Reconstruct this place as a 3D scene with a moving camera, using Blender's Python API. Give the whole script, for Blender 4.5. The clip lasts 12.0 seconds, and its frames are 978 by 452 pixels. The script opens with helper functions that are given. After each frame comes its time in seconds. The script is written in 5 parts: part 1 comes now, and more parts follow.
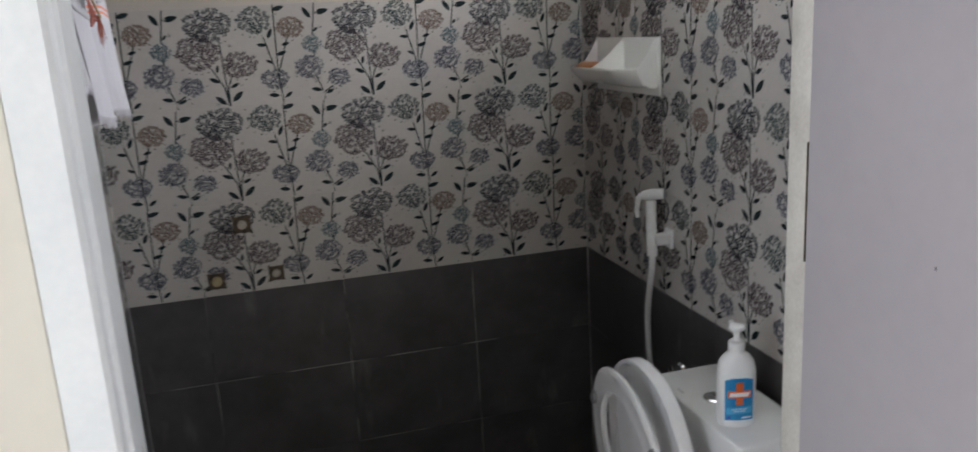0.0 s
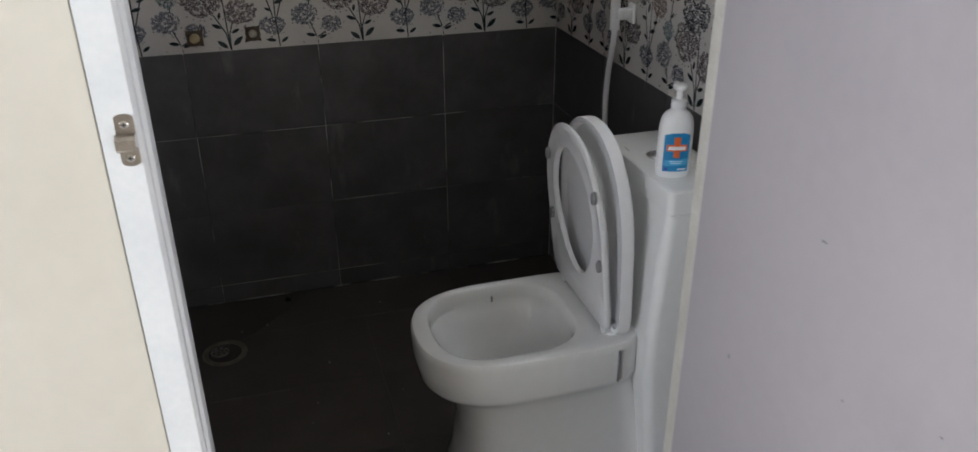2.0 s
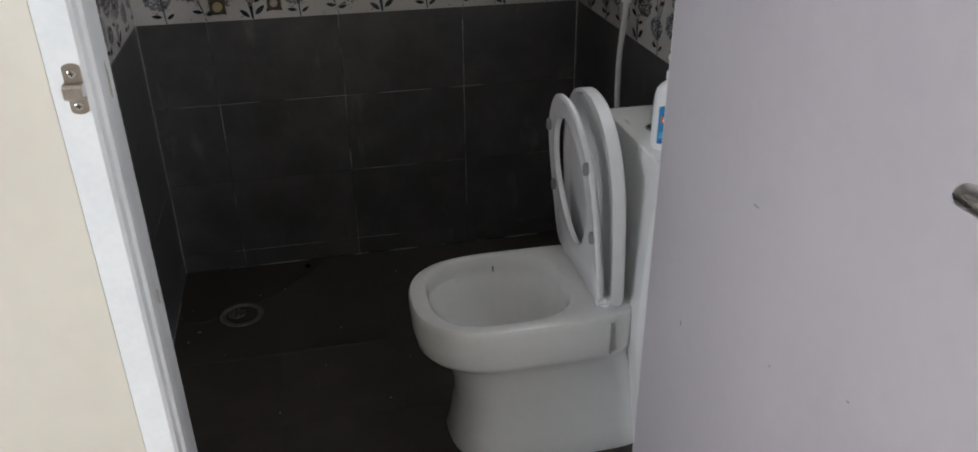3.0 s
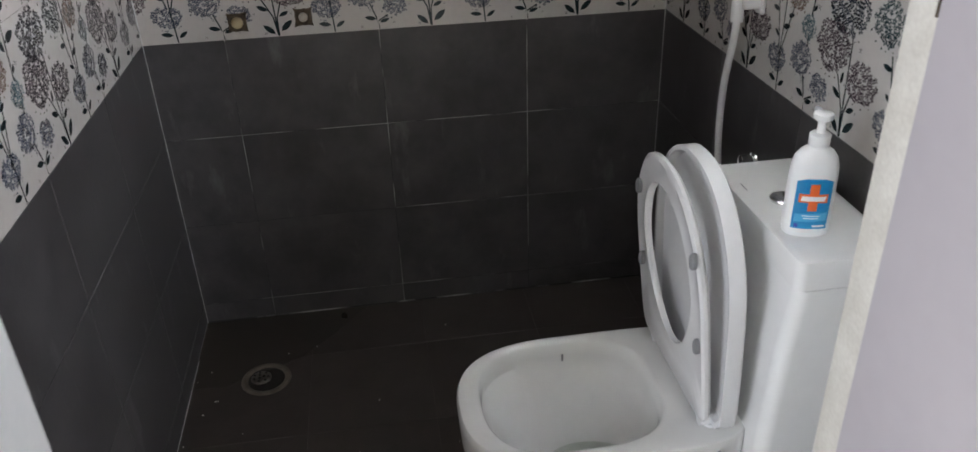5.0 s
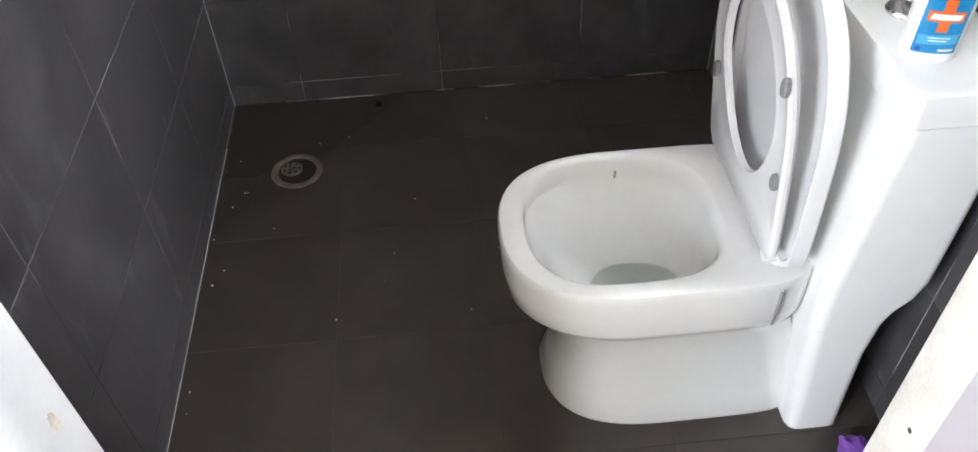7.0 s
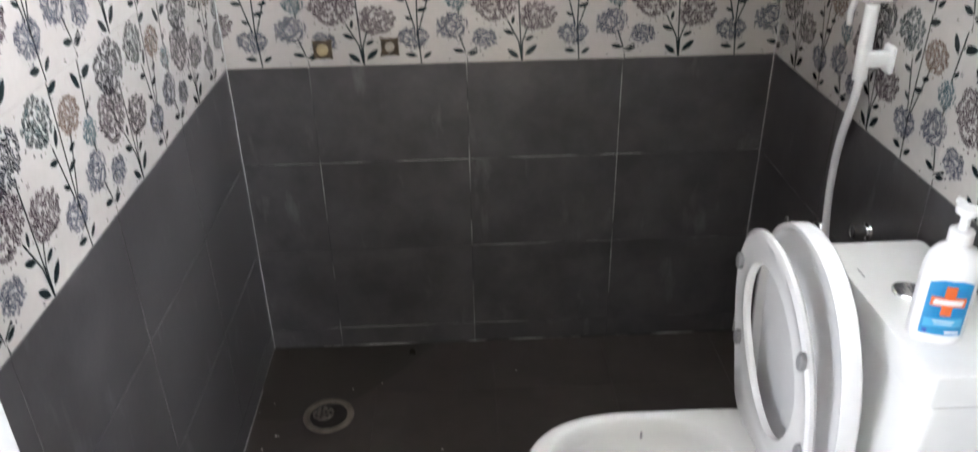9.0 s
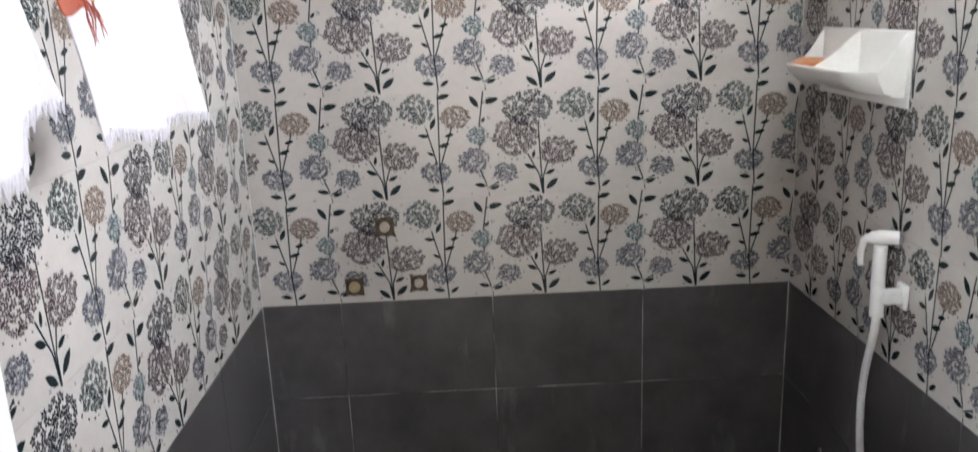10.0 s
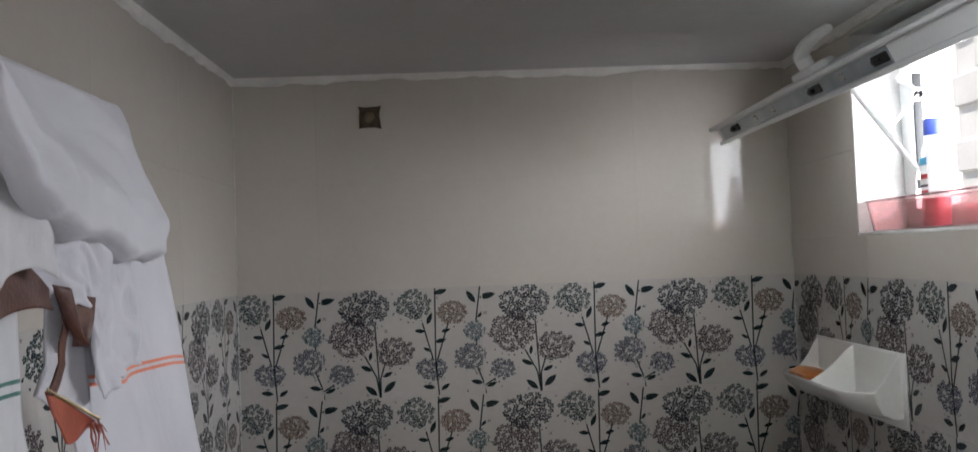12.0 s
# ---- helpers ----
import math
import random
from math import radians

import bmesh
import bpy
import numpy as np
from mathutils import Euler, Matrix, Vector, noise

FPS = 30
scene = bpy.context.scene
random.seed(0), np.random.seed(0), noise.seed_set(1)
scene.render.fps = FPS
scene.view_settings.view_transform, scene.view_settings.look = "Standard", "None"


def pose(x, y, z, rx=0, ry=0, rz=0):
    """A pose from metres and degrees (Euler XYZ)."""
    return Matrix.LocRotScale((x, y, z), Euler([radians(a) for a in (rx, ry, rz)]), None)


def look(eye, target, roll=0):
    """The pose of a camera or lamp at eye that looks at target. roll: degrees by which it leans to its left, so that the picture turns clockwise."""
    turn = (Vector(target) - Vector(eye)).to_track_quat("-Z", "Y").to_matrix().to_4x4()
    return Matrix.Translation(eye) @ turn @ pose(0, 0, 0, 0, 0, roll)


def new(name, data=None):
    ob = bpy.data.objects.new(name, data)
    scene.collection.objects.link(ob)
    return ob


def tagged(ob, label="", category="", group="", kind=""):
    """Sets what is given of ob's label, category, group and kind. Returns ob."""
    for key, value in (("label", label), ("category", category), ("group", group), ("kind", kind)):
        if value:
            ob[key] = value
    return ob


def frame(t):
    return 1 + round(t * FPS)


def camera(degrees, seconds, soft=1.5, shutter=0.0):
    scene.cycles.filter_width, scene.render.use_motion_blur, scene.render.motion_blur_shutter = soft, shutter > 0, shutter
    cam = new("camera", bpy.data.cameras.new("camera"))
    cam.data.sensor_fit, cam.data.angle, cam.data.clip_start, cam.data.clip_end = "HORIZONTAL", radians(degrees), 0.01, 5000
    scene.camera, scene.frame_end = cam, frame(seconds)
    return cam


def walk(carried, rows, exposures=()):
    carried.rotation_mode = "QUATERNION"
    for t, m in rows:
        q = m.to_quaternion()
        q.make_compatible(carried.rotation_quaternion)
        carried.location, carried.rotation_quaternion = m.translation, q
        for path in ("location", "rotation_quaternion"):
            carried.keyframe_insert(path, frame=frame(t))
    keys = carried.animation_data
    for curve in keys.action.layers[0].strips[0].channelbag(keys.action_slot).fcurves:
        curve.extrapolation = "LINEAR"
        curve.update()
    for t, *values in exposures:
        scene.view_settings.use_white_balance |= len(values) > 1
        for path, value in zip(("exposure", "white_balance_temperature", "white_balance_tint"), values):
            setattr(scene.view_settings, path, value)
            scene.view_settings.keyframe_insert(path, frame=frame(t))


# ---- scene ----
cam = camera(61.0, 12.0, shutter=0.4)
PATH = [
    (0, (0.383, -2.287, 1.494), (0.893, -0.411, 1.024), -3.4),
    (0.5, (0.409, -2.339, 1.502), (0.733, -0.433, 0.989), -6.7),
    (1, (0.37, -2.373, 1.484), (0.677, -0.485, 0.9), -4.9),
    (1.5, (0.33, -2.411, 1.435), (0.782, -0.657, 0.587), -2.2),
    (2, (0.355, -2.453, 1.426), (0.868, -0.739, 0.533), -0.2),
    (2.5, (0.441, -2.517, 1.422), (0.929, -0.808, 0.504), -0.3),
    (2.7, (0.464, -2.52, 1.416), (0.907, -0.803, 0.491), -0.4),
    (4.5, (0.488, -2.223, 1.399), (0.754, -0.489, 0.439), -1.4),
    (5, (0.543, -2.069, 1.392), (0.783, -0.339, 0.418), -1.9),
    (5.5, (0.57, -1.96, 1.384), (0.715, -0.238, 0.377), -1.6),
    (6, (0.553, -1.893, 1.367), (0.686, -0.215, 0.287), -1.3),
    (6.5, (0.545, -1.888, 1.356), (0.66, -0.429, -0.006), -1.6),
    (6.7, (0.551, -1.888, 1.357), (0.651, -0.489, -0.068), -2.2),
    (8.5, (0.546, -1.915, 1.395), (0.619, -0.286, 0.238), -0.8),
    (8.8, (0.546, -1.922, 1.406), (0.617, -0.217, 0.363), -0.8),
    (9, (0.548, -1.93, 1.422), (0.609, -0.174, 0.467), -1.1),
    (9.5, (0.539, -1.94, 1.459), (0.582, -0.075, 0.736), -1.8),
    (10, (0.517, -1.95, 1.51), (0.567, -0.015, 1.003), -2.3),
    (10.5, (0.526, -1.938, 1.536), (0.573, 0.027, 1.163), -2.6),
    (11, (0.532, -1.942, 1.59), (0.581, 0.048, 1.401), -2.6),
    (11.5, (0.539, -1.948, 1.624), (0.587, 0.052, 1.599), -2.4),
    (12, (0.535, -1.956, 1.647), (0.594, 0.041, 1.719), -2.2),
]
walk(cam, [(t, look(eye, target, roll)) for t, eye, target, roll in PATH],
     [(0.0, -0.1, 6450, 13), (2.0, -0.1, 6450, 13), (2.7, -0.18, 6450, 13), (4.3, 0.05, 6450, 13), (4.7, 0.25, 6450, 13), (5.2, 0.82, 6450, 13), (5.8, 1.36, 6450, 13), (6.7, 1.60, 6450, 13), (8.3, 1.58, 6450, 13), (9.0, 1.56, 6450, 13), (9.5, 1.56, 6470, 14), (10.0, 1.22, 6470, 14), (10.5, 0.78, 6470, 14), (11.2, 0.20, 6450, 13), (12.0, -0.42, 6450, 13)])

# ---- world, sun, large lights ----
world = bpy.data.worlds.new("world")
scene.world = world
world.use_nodes = True
wn = world.node_tree
sky = wn.nodes.new("ShaderNodeTexSky")
sky.sky_type = "NISHITA"
sky.sun_disc = False
sky.sun_elevation = radians(49)
sky.sun_rotation = radians(-47)
wn.links.new(sky.outputs[0], wn.nodes["Background"].inputs[0])
wn.nodes["Background"].inputs[1].default_value = 0.15

sun_data = bpy.data.lights.new("sun", "SUN")
sun_data.energy, sun_data.angle, sun_data.color = 5.0, radians(0.5), (1.0, 0.95, 0.87)
sun = new("sun", sun_data)
sun.matrix_world = look((-7.0, 6.5, 11.0), (0, 0, 0))


def window_light(name, eye, target, sx, sy, power, colour):
    d = bpy.data.lights.new(name, "AREA")
    d.shape, d.size, d.size_y, d.energy, d.color = "RECTANGLE", sx, sy, power, colour
    ob = new(name, d)
    ob.matrix_world = look(eye, target)
    return ob


window_light("hall_window_light", (-1.66, -3.15, 1.55), (1.1, -0.9, 0.9), 1.1, 1.2, 54.0, (0.88, 0.94, 1.0))
# Added fill from the unseen end of the hall, for jamb and toilet.
window_light("hall_back_fill_light", (1.90, -4.66, 0.95), (0.6, -1.0, 0.6), 0.7, 1.4, 24.0, (0.90, 0.95, 1.0))
window_light("bath_window_light", (1.56, -0.745, 1.83), (0.0, -0.44, 1.80), 0.84, 0.40, 25.0, (0.90, 0.95, 1.0))

# ---- materials ----


def material(name):
    m = bpy.data.materials.new(name)
    m.use_nodes = True
    return m, m.node_tree.nodes, m.node_tree.links, m.node_tree.nodes["Principled BSDF"]


def paint(name, a, b, scale=6.0, rough=0.5, bump=0.0, bump_scale=60.0, metal=0.0, fine=0.0, coat=0.0, rough_var=0.1, stretch=(1, 1, 1), per_object=0.0):
    """A surface whose colour wanders between a and b at two sizes, with relief."""
    m, n, l, p = material(name)
    co = n.new("ShaderNodeTexCoord")
    mp = n.new("ShaderNodeMapping")
    mp.inputs["Scale"].default_value = stretch
    l.new(co.outputs["Object"], mp.inputs[0])
    big = n.new("ShaderNodeTexNoise")
    big.inputs["Scale"].default_value, big.inputs["Detail"].default_value = scale, 6.0
    small = n.new("ShaderNodeTexNoise")
    small.inputs["Scale"].default_value, small.inputs["Detail"].default_value = scale * 14, 4.0
    vec = mp.outputs[0]
    if per_object:
        info = n.new("ShaderNodeObjectInfo")
        mul = n.new("ShaderNodeMath")
        mul.operation, mul.inputs[1].default_value = "MULTIPLY", 37.0
        l.new(info.outputs["Random"], mul.inputs[0])
        add = n.new("ShaderNodeVectorMath")
        l.new(mp.outputs[0], add.inputs[0])
        l.new(mul.outputs[0], add.inputs[1])
        vec = add.outputs[0]
    l.new(vec, big.inputs["Vector"])
    l.new(vec, small.inputs["Vector"])
    mixf = n.new("ShaderNodeMath")
    mixf.operation, mixf.inputs[1].default_value = "MULTIPLY_ADD", 0.35
    l.new(small.outputs[0], mixf.inputs[0])
    sub = n.new("ShaderNodeMath")
    sub.operation, sub.inputs[1].default_value = "MULTIPLY", 0.75
    l.new(big.outputs[0], sub.inputs[0])
    l.new(sub.outputs[0], mixf.inputs[2])
    ramp = n.new("ShaderNodeValToRGB")
    ramp.color_ramp.elements[0].position, ramp.color_ramp.elements[1].position = 0.36, 0.70
    ramp.color_ramp.elements[0].color, ramp.color_ramp.elements[1].color = (*a, 1), (*b, 1)
    l.new(mixf.outputs[0], ramp.inputs[0])
    l.new(ramp.outputs[0], p.inputs["Base Color"])
    rr = n.new("ShaderNodeMapRange")
    rr.inputs["To Min"].default_value, rr.inputs["To Max"].default_value = max(0.02, rough - rough_var), rough + rough_var
    l.new(big.outputs[0], rr.inputs[0])
    l.new(rr.outputs[0], p.inputs["Roughness"])
    p.inputs["Metallic"].default_value = metal
    p.inputs["Coat Weight"].default_value = coat
    p.inputs["Coat Roughness"].default_value = 0.08
    if bump:
        bn = n.new("ShaderNodeTexNoise")
        bn.inputs["Scale"].default_value, bn.inputs["Detail"].default_value = bump_scale, 5.0
        l.new(vec, bn.inputs["Vector"])
        bp = n.new("ShaderNodeBump")
        bp.inputs["Strength"].default_value, bp.inputs["Distance"].default_value = bump, 0.002
        l.new(bn.outputs[0], bp.inputs["Height"])
        l.new(bp.outputs[0], p.inputs["Normal"])
    return m


def grout_material():
    """Dark cement between the dark tiles with whitened stretches; pale above."""
    m, n, l, p = material("grout")
    geo = n.new("ShaderNodeNewGeometry")
    sep = n.new("ShaderNodeSeparateXYZ")
    l.new(geo.outputs["Position"], sep.inputs[0])
    up = n.new("ShaderNodeMath")
    up.operation, up.inputs[1].default_value = "GREATER_THAN", 0.815
    l.new(sep.outputs[2], up.inputs[0])
    no = n.new("ShaderNodeTexNoise")
    no.inputs["Scale"].default_value, no.inputs["Detail"].default_value = 5.0, 7.0
    l.new(geo.outputs["Position"], no.inputs["Vector"])
    ramp = n.new("ShaderNodeValToRGB")
    ramp.color_ramp.elements[0].position, ramp.color_ramp.elements[1].position = 0.48, 0.60
    ramp.color_ramp.elements[0].color, ramp.color_ramp.elements[1].color = (0.035, 0.035, 0.037, 1), (0.50, 0.50, 0.49, 1)
    l.new(no.outputs[0], ramp.inputs[0])
    mix = n.new("ShaderNodeMix")
    mix.data_type = "RGBA"
    l.new(up.outputs[0], mix.inputs[0])
    l.new(ramp.outputs[0], mix.inputs[6])
    mix.inputs[7].default_value = (0.53, 0.50, 0.46, 1)
    l.new(mix.outputs[2], p.inputs["Base Color"])
    p.inputs["Roughness"].default_value = 0.85
    return m


def dark_tile_material(name, a, b, streak):
    """Slate-look ceramic: cloudy, with pale wiped smudges of soap film."""
    m, n, l, p = material(name)
    geo = n.new("ShaderNodeNewGeometry")
    info = n.new("ShaderNodeObjectInfo")
    off = n.new("ShaderNodeVectorMath")
    off.operation = "SCALE"
    off.inputs[3].default_value = 1.0
    comb = n.new("ShaderNodeCombineXYZ")
    for i, k in enumerate((11.0, 23.0, 7.0)):
        mm = n.new("ShaderNodeMath")
        mm.operation, mm.inputs[1].default_value = "MULTIPLY", k
        l.new(info.outputs["Random"], mm.inputs[0])
        l.new(mm.outputs[0], comb.inputs[i])
    add = n.new("ShaderNodeVectorMath")
    l.new(geo.outputs["Position"], add.inputs[0])
    l.new(comb.outputs[0], add.inputs[1])
    cloud = n.new("ShaderNodeTexNoise")
    cloud.inputs["Scale"].default_value, cloud.inputs["Detail"].default_value = 7.0, 9.0
    cloud.inputs["Roughness"].default_value = 0.62
    l.new(add.outputs[0], cloud.inputs["Vector"])
    ramp = n.new("ShaderNodeValToRGB")
    ramp.color_ramp.elements[0].position, ramp.color_ramp.elements[1].position = 0.36, 0.68
    ramp.color_ramp.elements[0].color, ramp.color_ramp.elements[1].color = (*a, 1), (*b, 1)
    l.new(cloud.outputs[0], ramp.inputs[0])
    mp = n.new("ShaderNodeMapping")
    mp.inputs["Scale"].default_value = (15.0, 15.0, 4.5)
    l.new(add.outputs[0], mp.inputs[0])
    film = n.new("ShaderNodeTexNoise")
    film.inputs["Scale"].default_value, film.inputs["Detail"].default_value = 1.0, 6.0
    film.inputs["Roughness"].default_value = 0.6
    l.new(mp.outputs[0], film.inputs["Vector"])
    vr = n.new("ShaderNodeMapRange")
    vr.inputs["From Min"].default_value, vr.inputs["From Max"].default_value = 0.60, 0.76
    vr.inputs["To Min"].default_value, vr.inputs["To Max"].default_value = 0.0, streak
    l.new(film.outputs[0], vr.inputs[0])
    mix = n.new("ShaderNodeMix")
    mix.data_type = "RGBA"
    l.new(vr.outputs[0], mix.inputs[0])
    l.new(ramp.outputs[0], mix.inputs[6])
    mix.inputs[7].default_value = (0.30, 0.30, 0.30, 1)
    l.new(mix.outputs[2], p.inputs["Base Color"])
    rr = n.new("ShaderNodeMapRange")
    rr.inputs["To Min"].default_value, rr.inputs["To Max"].default_value = 0.26, 0.50
    l.new(cloud.outputs[0], rr.inputs[0])
    l.new(rr.outputs[0], p.inputs["Roughness"])
    bp = n.new("ShaderNodeBump")
    bp.inputs["Strength"].default_value, bp.inputs["Distance"].default_value = 0.25, 0.001
    fine = n.new("ShaderNodeTexNoise")
    fine.inputs["Scale"].default_value, fine.inputs["Detail"].default_value = 90.0, 5.0
    l.new(add.outputs[0], fine.inputs["Vector"])
    l.new(fine.outputs[0], bp.inputs["Height"])
    l.new(bp.outputs[0], p.inputs["Normal"])
    return m


def cloth_material(name, base, stripes, stripe_colour):
    """Thin woven cotton; stripes are narrow woven bands across the cloth's length."""
    m, n, l, p = material(name)
    uv = n.new("ShaderNodeUVMap")
    sep = n.new("ShaderNodeSeparateXYZ")
    l.new(uv.outputs[0], sep.inputs[0])
    no = n.new("ShaderNodeTexNoise")
    no.inputs["Scale"].default_value, no.inputs["Detail"].default_value = 5.0, 5.0
    ramp = n.new("ShaderNodeValToRGB")
    ramp.color_ramp.elements[0].color = (*[c * 0.9 for c in base], 1)
    ramp.color_ramp.elements[1].color = (*base, 1)
    l.new(no.outputs[0], ramp.inputs[0])
    last = ramp.outputs[0]
    for centre, half in stripes:
        d = n.new("ShaderNodeMath")
        d.operation, d.inputs[1].default_value = "SUBTRACT", centre
        l.new(sep.outputs[1], d.inputs[0])
        a = n.new("ShaderNodeMath")
        a.operation = "ABSOLUTE"
        l.new(d.outputs[0], a.inputs[0])
        c = n.new("ShaderNodeMath")
        c.operation, c.inputs[1].default_value = "LESS_THAN", half
        l.new(a.outputs[0], c.inputs[0])
        mix = n.new("ShaderNodeMix")
        mix.data_type = "RGBA"
        l.new(c.outputs[0], mix.inputs[0])
        l.new(last, mix.inputs[6])
        mix.inputs[7].default_value = (*stripe_colour, 1)
        last = mix.outputs[2]
    l.new(last, p.inputs["Base Color"])
    p.inputs["Roughness"].default_value = 0.9
    p.inputs["Sheen Weight"].default_value = 0.2
    we = n.new("ShaderNodeTexNoise")
    we.inputs["Scale"].default_value, we.inputs["Detail"].default_value = 420.0, 2.0
    wr = n.new("ShaderNodeTexNoise")
    wr.inputs["Scale"].default_value, wr.inputs["Detail"].default_value = 16.0, 4.0
    ad = n.new("ShaderNodeMath")
    ad.operation, ad.inputs[1].default_value = "MULTIPLY_ADD", 0.15
    l.new(we.outputs[0], ad.inputs[0])
    l.new(wr.outputs[0], ad.inputs[2])
    bp = n.new("ShaderNodeBump")
    bp.inputs["Strength"].default_value, bp.inputs["Distance"].default_value = 0.35, 0.006
    l.new(ad.outputs[0], bp.inputs["Height"])
    l.new(bp.outputs[0], p.inputs["Normal"])
    return m


def clear(name, colour, rough=0.02, trans=1.0, ior=1.45):
    m, n, l, p = material(name)
    p.inputs["Base Color"].default_value = (*colour, 1)
    p.inputs["Roughness"].default_value = rough
    p.inputs["Transmission Weight"].default_value = trans
    p.inputs["IOR"].default_value = ior
    return m


M = {}
M["grout"] = grout_material()
M["dark_tile"] = dark_tile_material("dark_tile", (0.051, 0.0483, 0.0495), (0.093, 0.0882, 0.0897), 0.30)
M["corner_grout"] = paint("corner_grout", (0.26, 0.26, 0.255), (0.66, 0.65, 0.63), 9, 0.85, 0.3, 200)
M["floor_tile"] = dark_tile_material("floor_tile", (0.038, 0.0305, 0.0265), (0.058, 0.048, 0.042), 0.015)
M["floor_grout"] = paint("floor_grout", (0.045, 0.039, 0.036), (0.075, 0.067, 0.06), 9, 0.9)
M["beige_tile"] = paint("beige_tile", (0.515, 0.470, 0.417), (0.55, 0.506, 0.452), 4, 0.045, 0.05, 4, rough_var=0.02, per_object=1)
M["print_tile"] = paint("print_tile", (0.455, 0.428, 0.402), (0.52, 0.492, 0.463), 5, 0.11, 0.03, 5, rough_var=0.04, per_object=1)
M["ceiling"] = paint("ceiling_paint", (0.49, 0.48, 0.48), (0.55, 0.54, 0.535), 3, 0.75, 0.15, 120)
M["plaster"] = paint("plaster", (0.66, 0.64, 0.61), (0.80, 0.78, 0.75), 14, 0.85, 0.5, 70)
# White reveal with shade put into its colour, against the close window lamp.
M["reveal"] = paint("shaded_white_reveal", (0.40, 0.39, 0.375), (0.52, 0.51, 0.49), 9, 0.5, 0.3, 60)
M["cream"] = paint("cream_paint", (0.62, 0.578, 0.49), (0.67, 0.628, 0.54), 2.5, 0.55, 0.12, 90)
M["frame_paint"] = paint("white_gloss_paint", (0.70, 0.72, 0.72), (0.79, 0.80, 0.79), 9, 0.34, 0.12, 45)
M["frame_worn"] = paint("worn_white_paint", (0.58, 0.55, 0.49), (0.78, 0.76, 0.70), 16, 0.45, 0.3, 70)
M["keeper_steel"] = paint("dark_rubbed_steel", (0.30, 0.27, 0.235), (0.50, 0.46, 0.41), 30, 0.30, 0.15, 200, metal=0.95)
M["pipe_end"] = paint("dirty_plastic_pipe", (0.26, 0.22, 0.17), (0.44, 0.39, 0.32), 60, 0.5, 0.3, 120)
M["door_paint"] = paint("lilac_white_paint", (0.415, 0.388, 0.418), (0.455, 0.428, 0.455), 3.5, 0.42, 0.06, 70)
M["ceramic"] = paint("white_ceramic", (0.79, 0.79, 0.78), (0.84, 0.84, 0.83), 3, 0.09, rough_var=0.03, coat=0.5)
M["seat_plastic"] = paint("seat_plastic", (0.78, 0.78, 0.79), (0.83, 0.83, 0.84), 4, 0.20, rough_var=0.04)
M["rubber"] = paint("grey_rubber", (0.20, 0.20, 0.21), (0.30, 0.30, 0.31), 30, 0.6)
M["steel"] = paint("brushed_steel", (0.42, 0.40, 0.37), (0.60, 0.58, 0.54), 40, 0.28, 0.1, 200, metal=1.0, stretch=(1, 1, 6))
M["chrome"] = paint("chrome", (0.70, 0.70, 0.70), (0.80, 0.80, 0.80), 20, 0.08, metal=1.0, rough_var=0.03)
M["drain_steel"] = paint("dull_drain_steel", (0.07, 0.06, 0.05), (0.26, 0.235, 0.21), 45, 0.40, 0.2, 160, metal=0.8)
M["drain_dark"] = paint("drain_dark", (0.008, 0.006, 0.005), (0.022, 0.017, 0.013), 40, 0.8)
M["drain_rim"] = paint("drain_rim_steel", (0.11, 0.092, 0.074), (0.24, 0.205, 0.17), 30, 0.42, 0.2, 160, metal=0.5)
M["damp"] = paint("damp_floor", (0.030, 0.025, 0.020), (0.036, 0.030, 0.025), 6, 0.30, 0.1, 60)
M["frosted"] = clear("frosted_glass", (0.80, 0.83, 0.80), 0.55, 0.35)
M["worn_spot"] = paint("bare_chipped_wood", (0.30, 0.25, 0.19), (0.58, 0.54, 0.47), 60, 0.8, 0.5, 120)
M["scuff"] = paint("grey_scuff", (0.16, 0.15, 0.16), (0.36, 0.34, 0.36), 60, 0.7)
M["brass_dark"] = paint("dirty_brass", (0.10, 0.08, 0.05), (0.24, 0.19, 0.12), 50, 0.6, 0.3, 90, metal=0.5)
M["white_plastic"] = paint("white_plastic", (0.74, 0.74, 0.73), (0.80, 0.80, 0.79), 8, 0.28)
M["soap_dish"] = paint("white_glazed_dish", (0.76, 0.75, 0.72), (0.82, 0.81, 0.78), 8, 0.18)
M["soap"] = paint("orange_soap", (0.34, 0.10, 0.022), (0.52, 0.18, 0.04), 24, 0.32, 0.2, 40)
M["bottle"] = paint("bottle_white", (0.77, 0.77, 0.77), (0.82, 0.82, 0.82), 6, 0.30)
M["label_blue"] = paint("label_blue", (0.010, 0.20, 0.46), (0.02, 0.28, 0.55), 20, 0.35)
M["label_sky"] = paint("label_sky_blue", (0.06, 0.36, 0.62), (0.10, 0.45, 0.70), 30, 0.35)
M["label_orange"] = paint("label_orange", (0.72, 0.13, 0.03), (0.80, 0.18, 0.05), 20, 0.35)
M["label_white"] = paint("label_white", (0.78, 0.78, 0.78), (0.82, 0.82, 0.82), 20, 0.35)
M["label_red"] = paint("label_red", (0.55, 0.03, 0.05), (0.65, 0.06, 0.08), 20, 0.35)
M["cap_blue"] = paint("cap_blue", (0.03, 0.06, 0.35), (0.05, 0.09, 0.42), 12, 0.35)
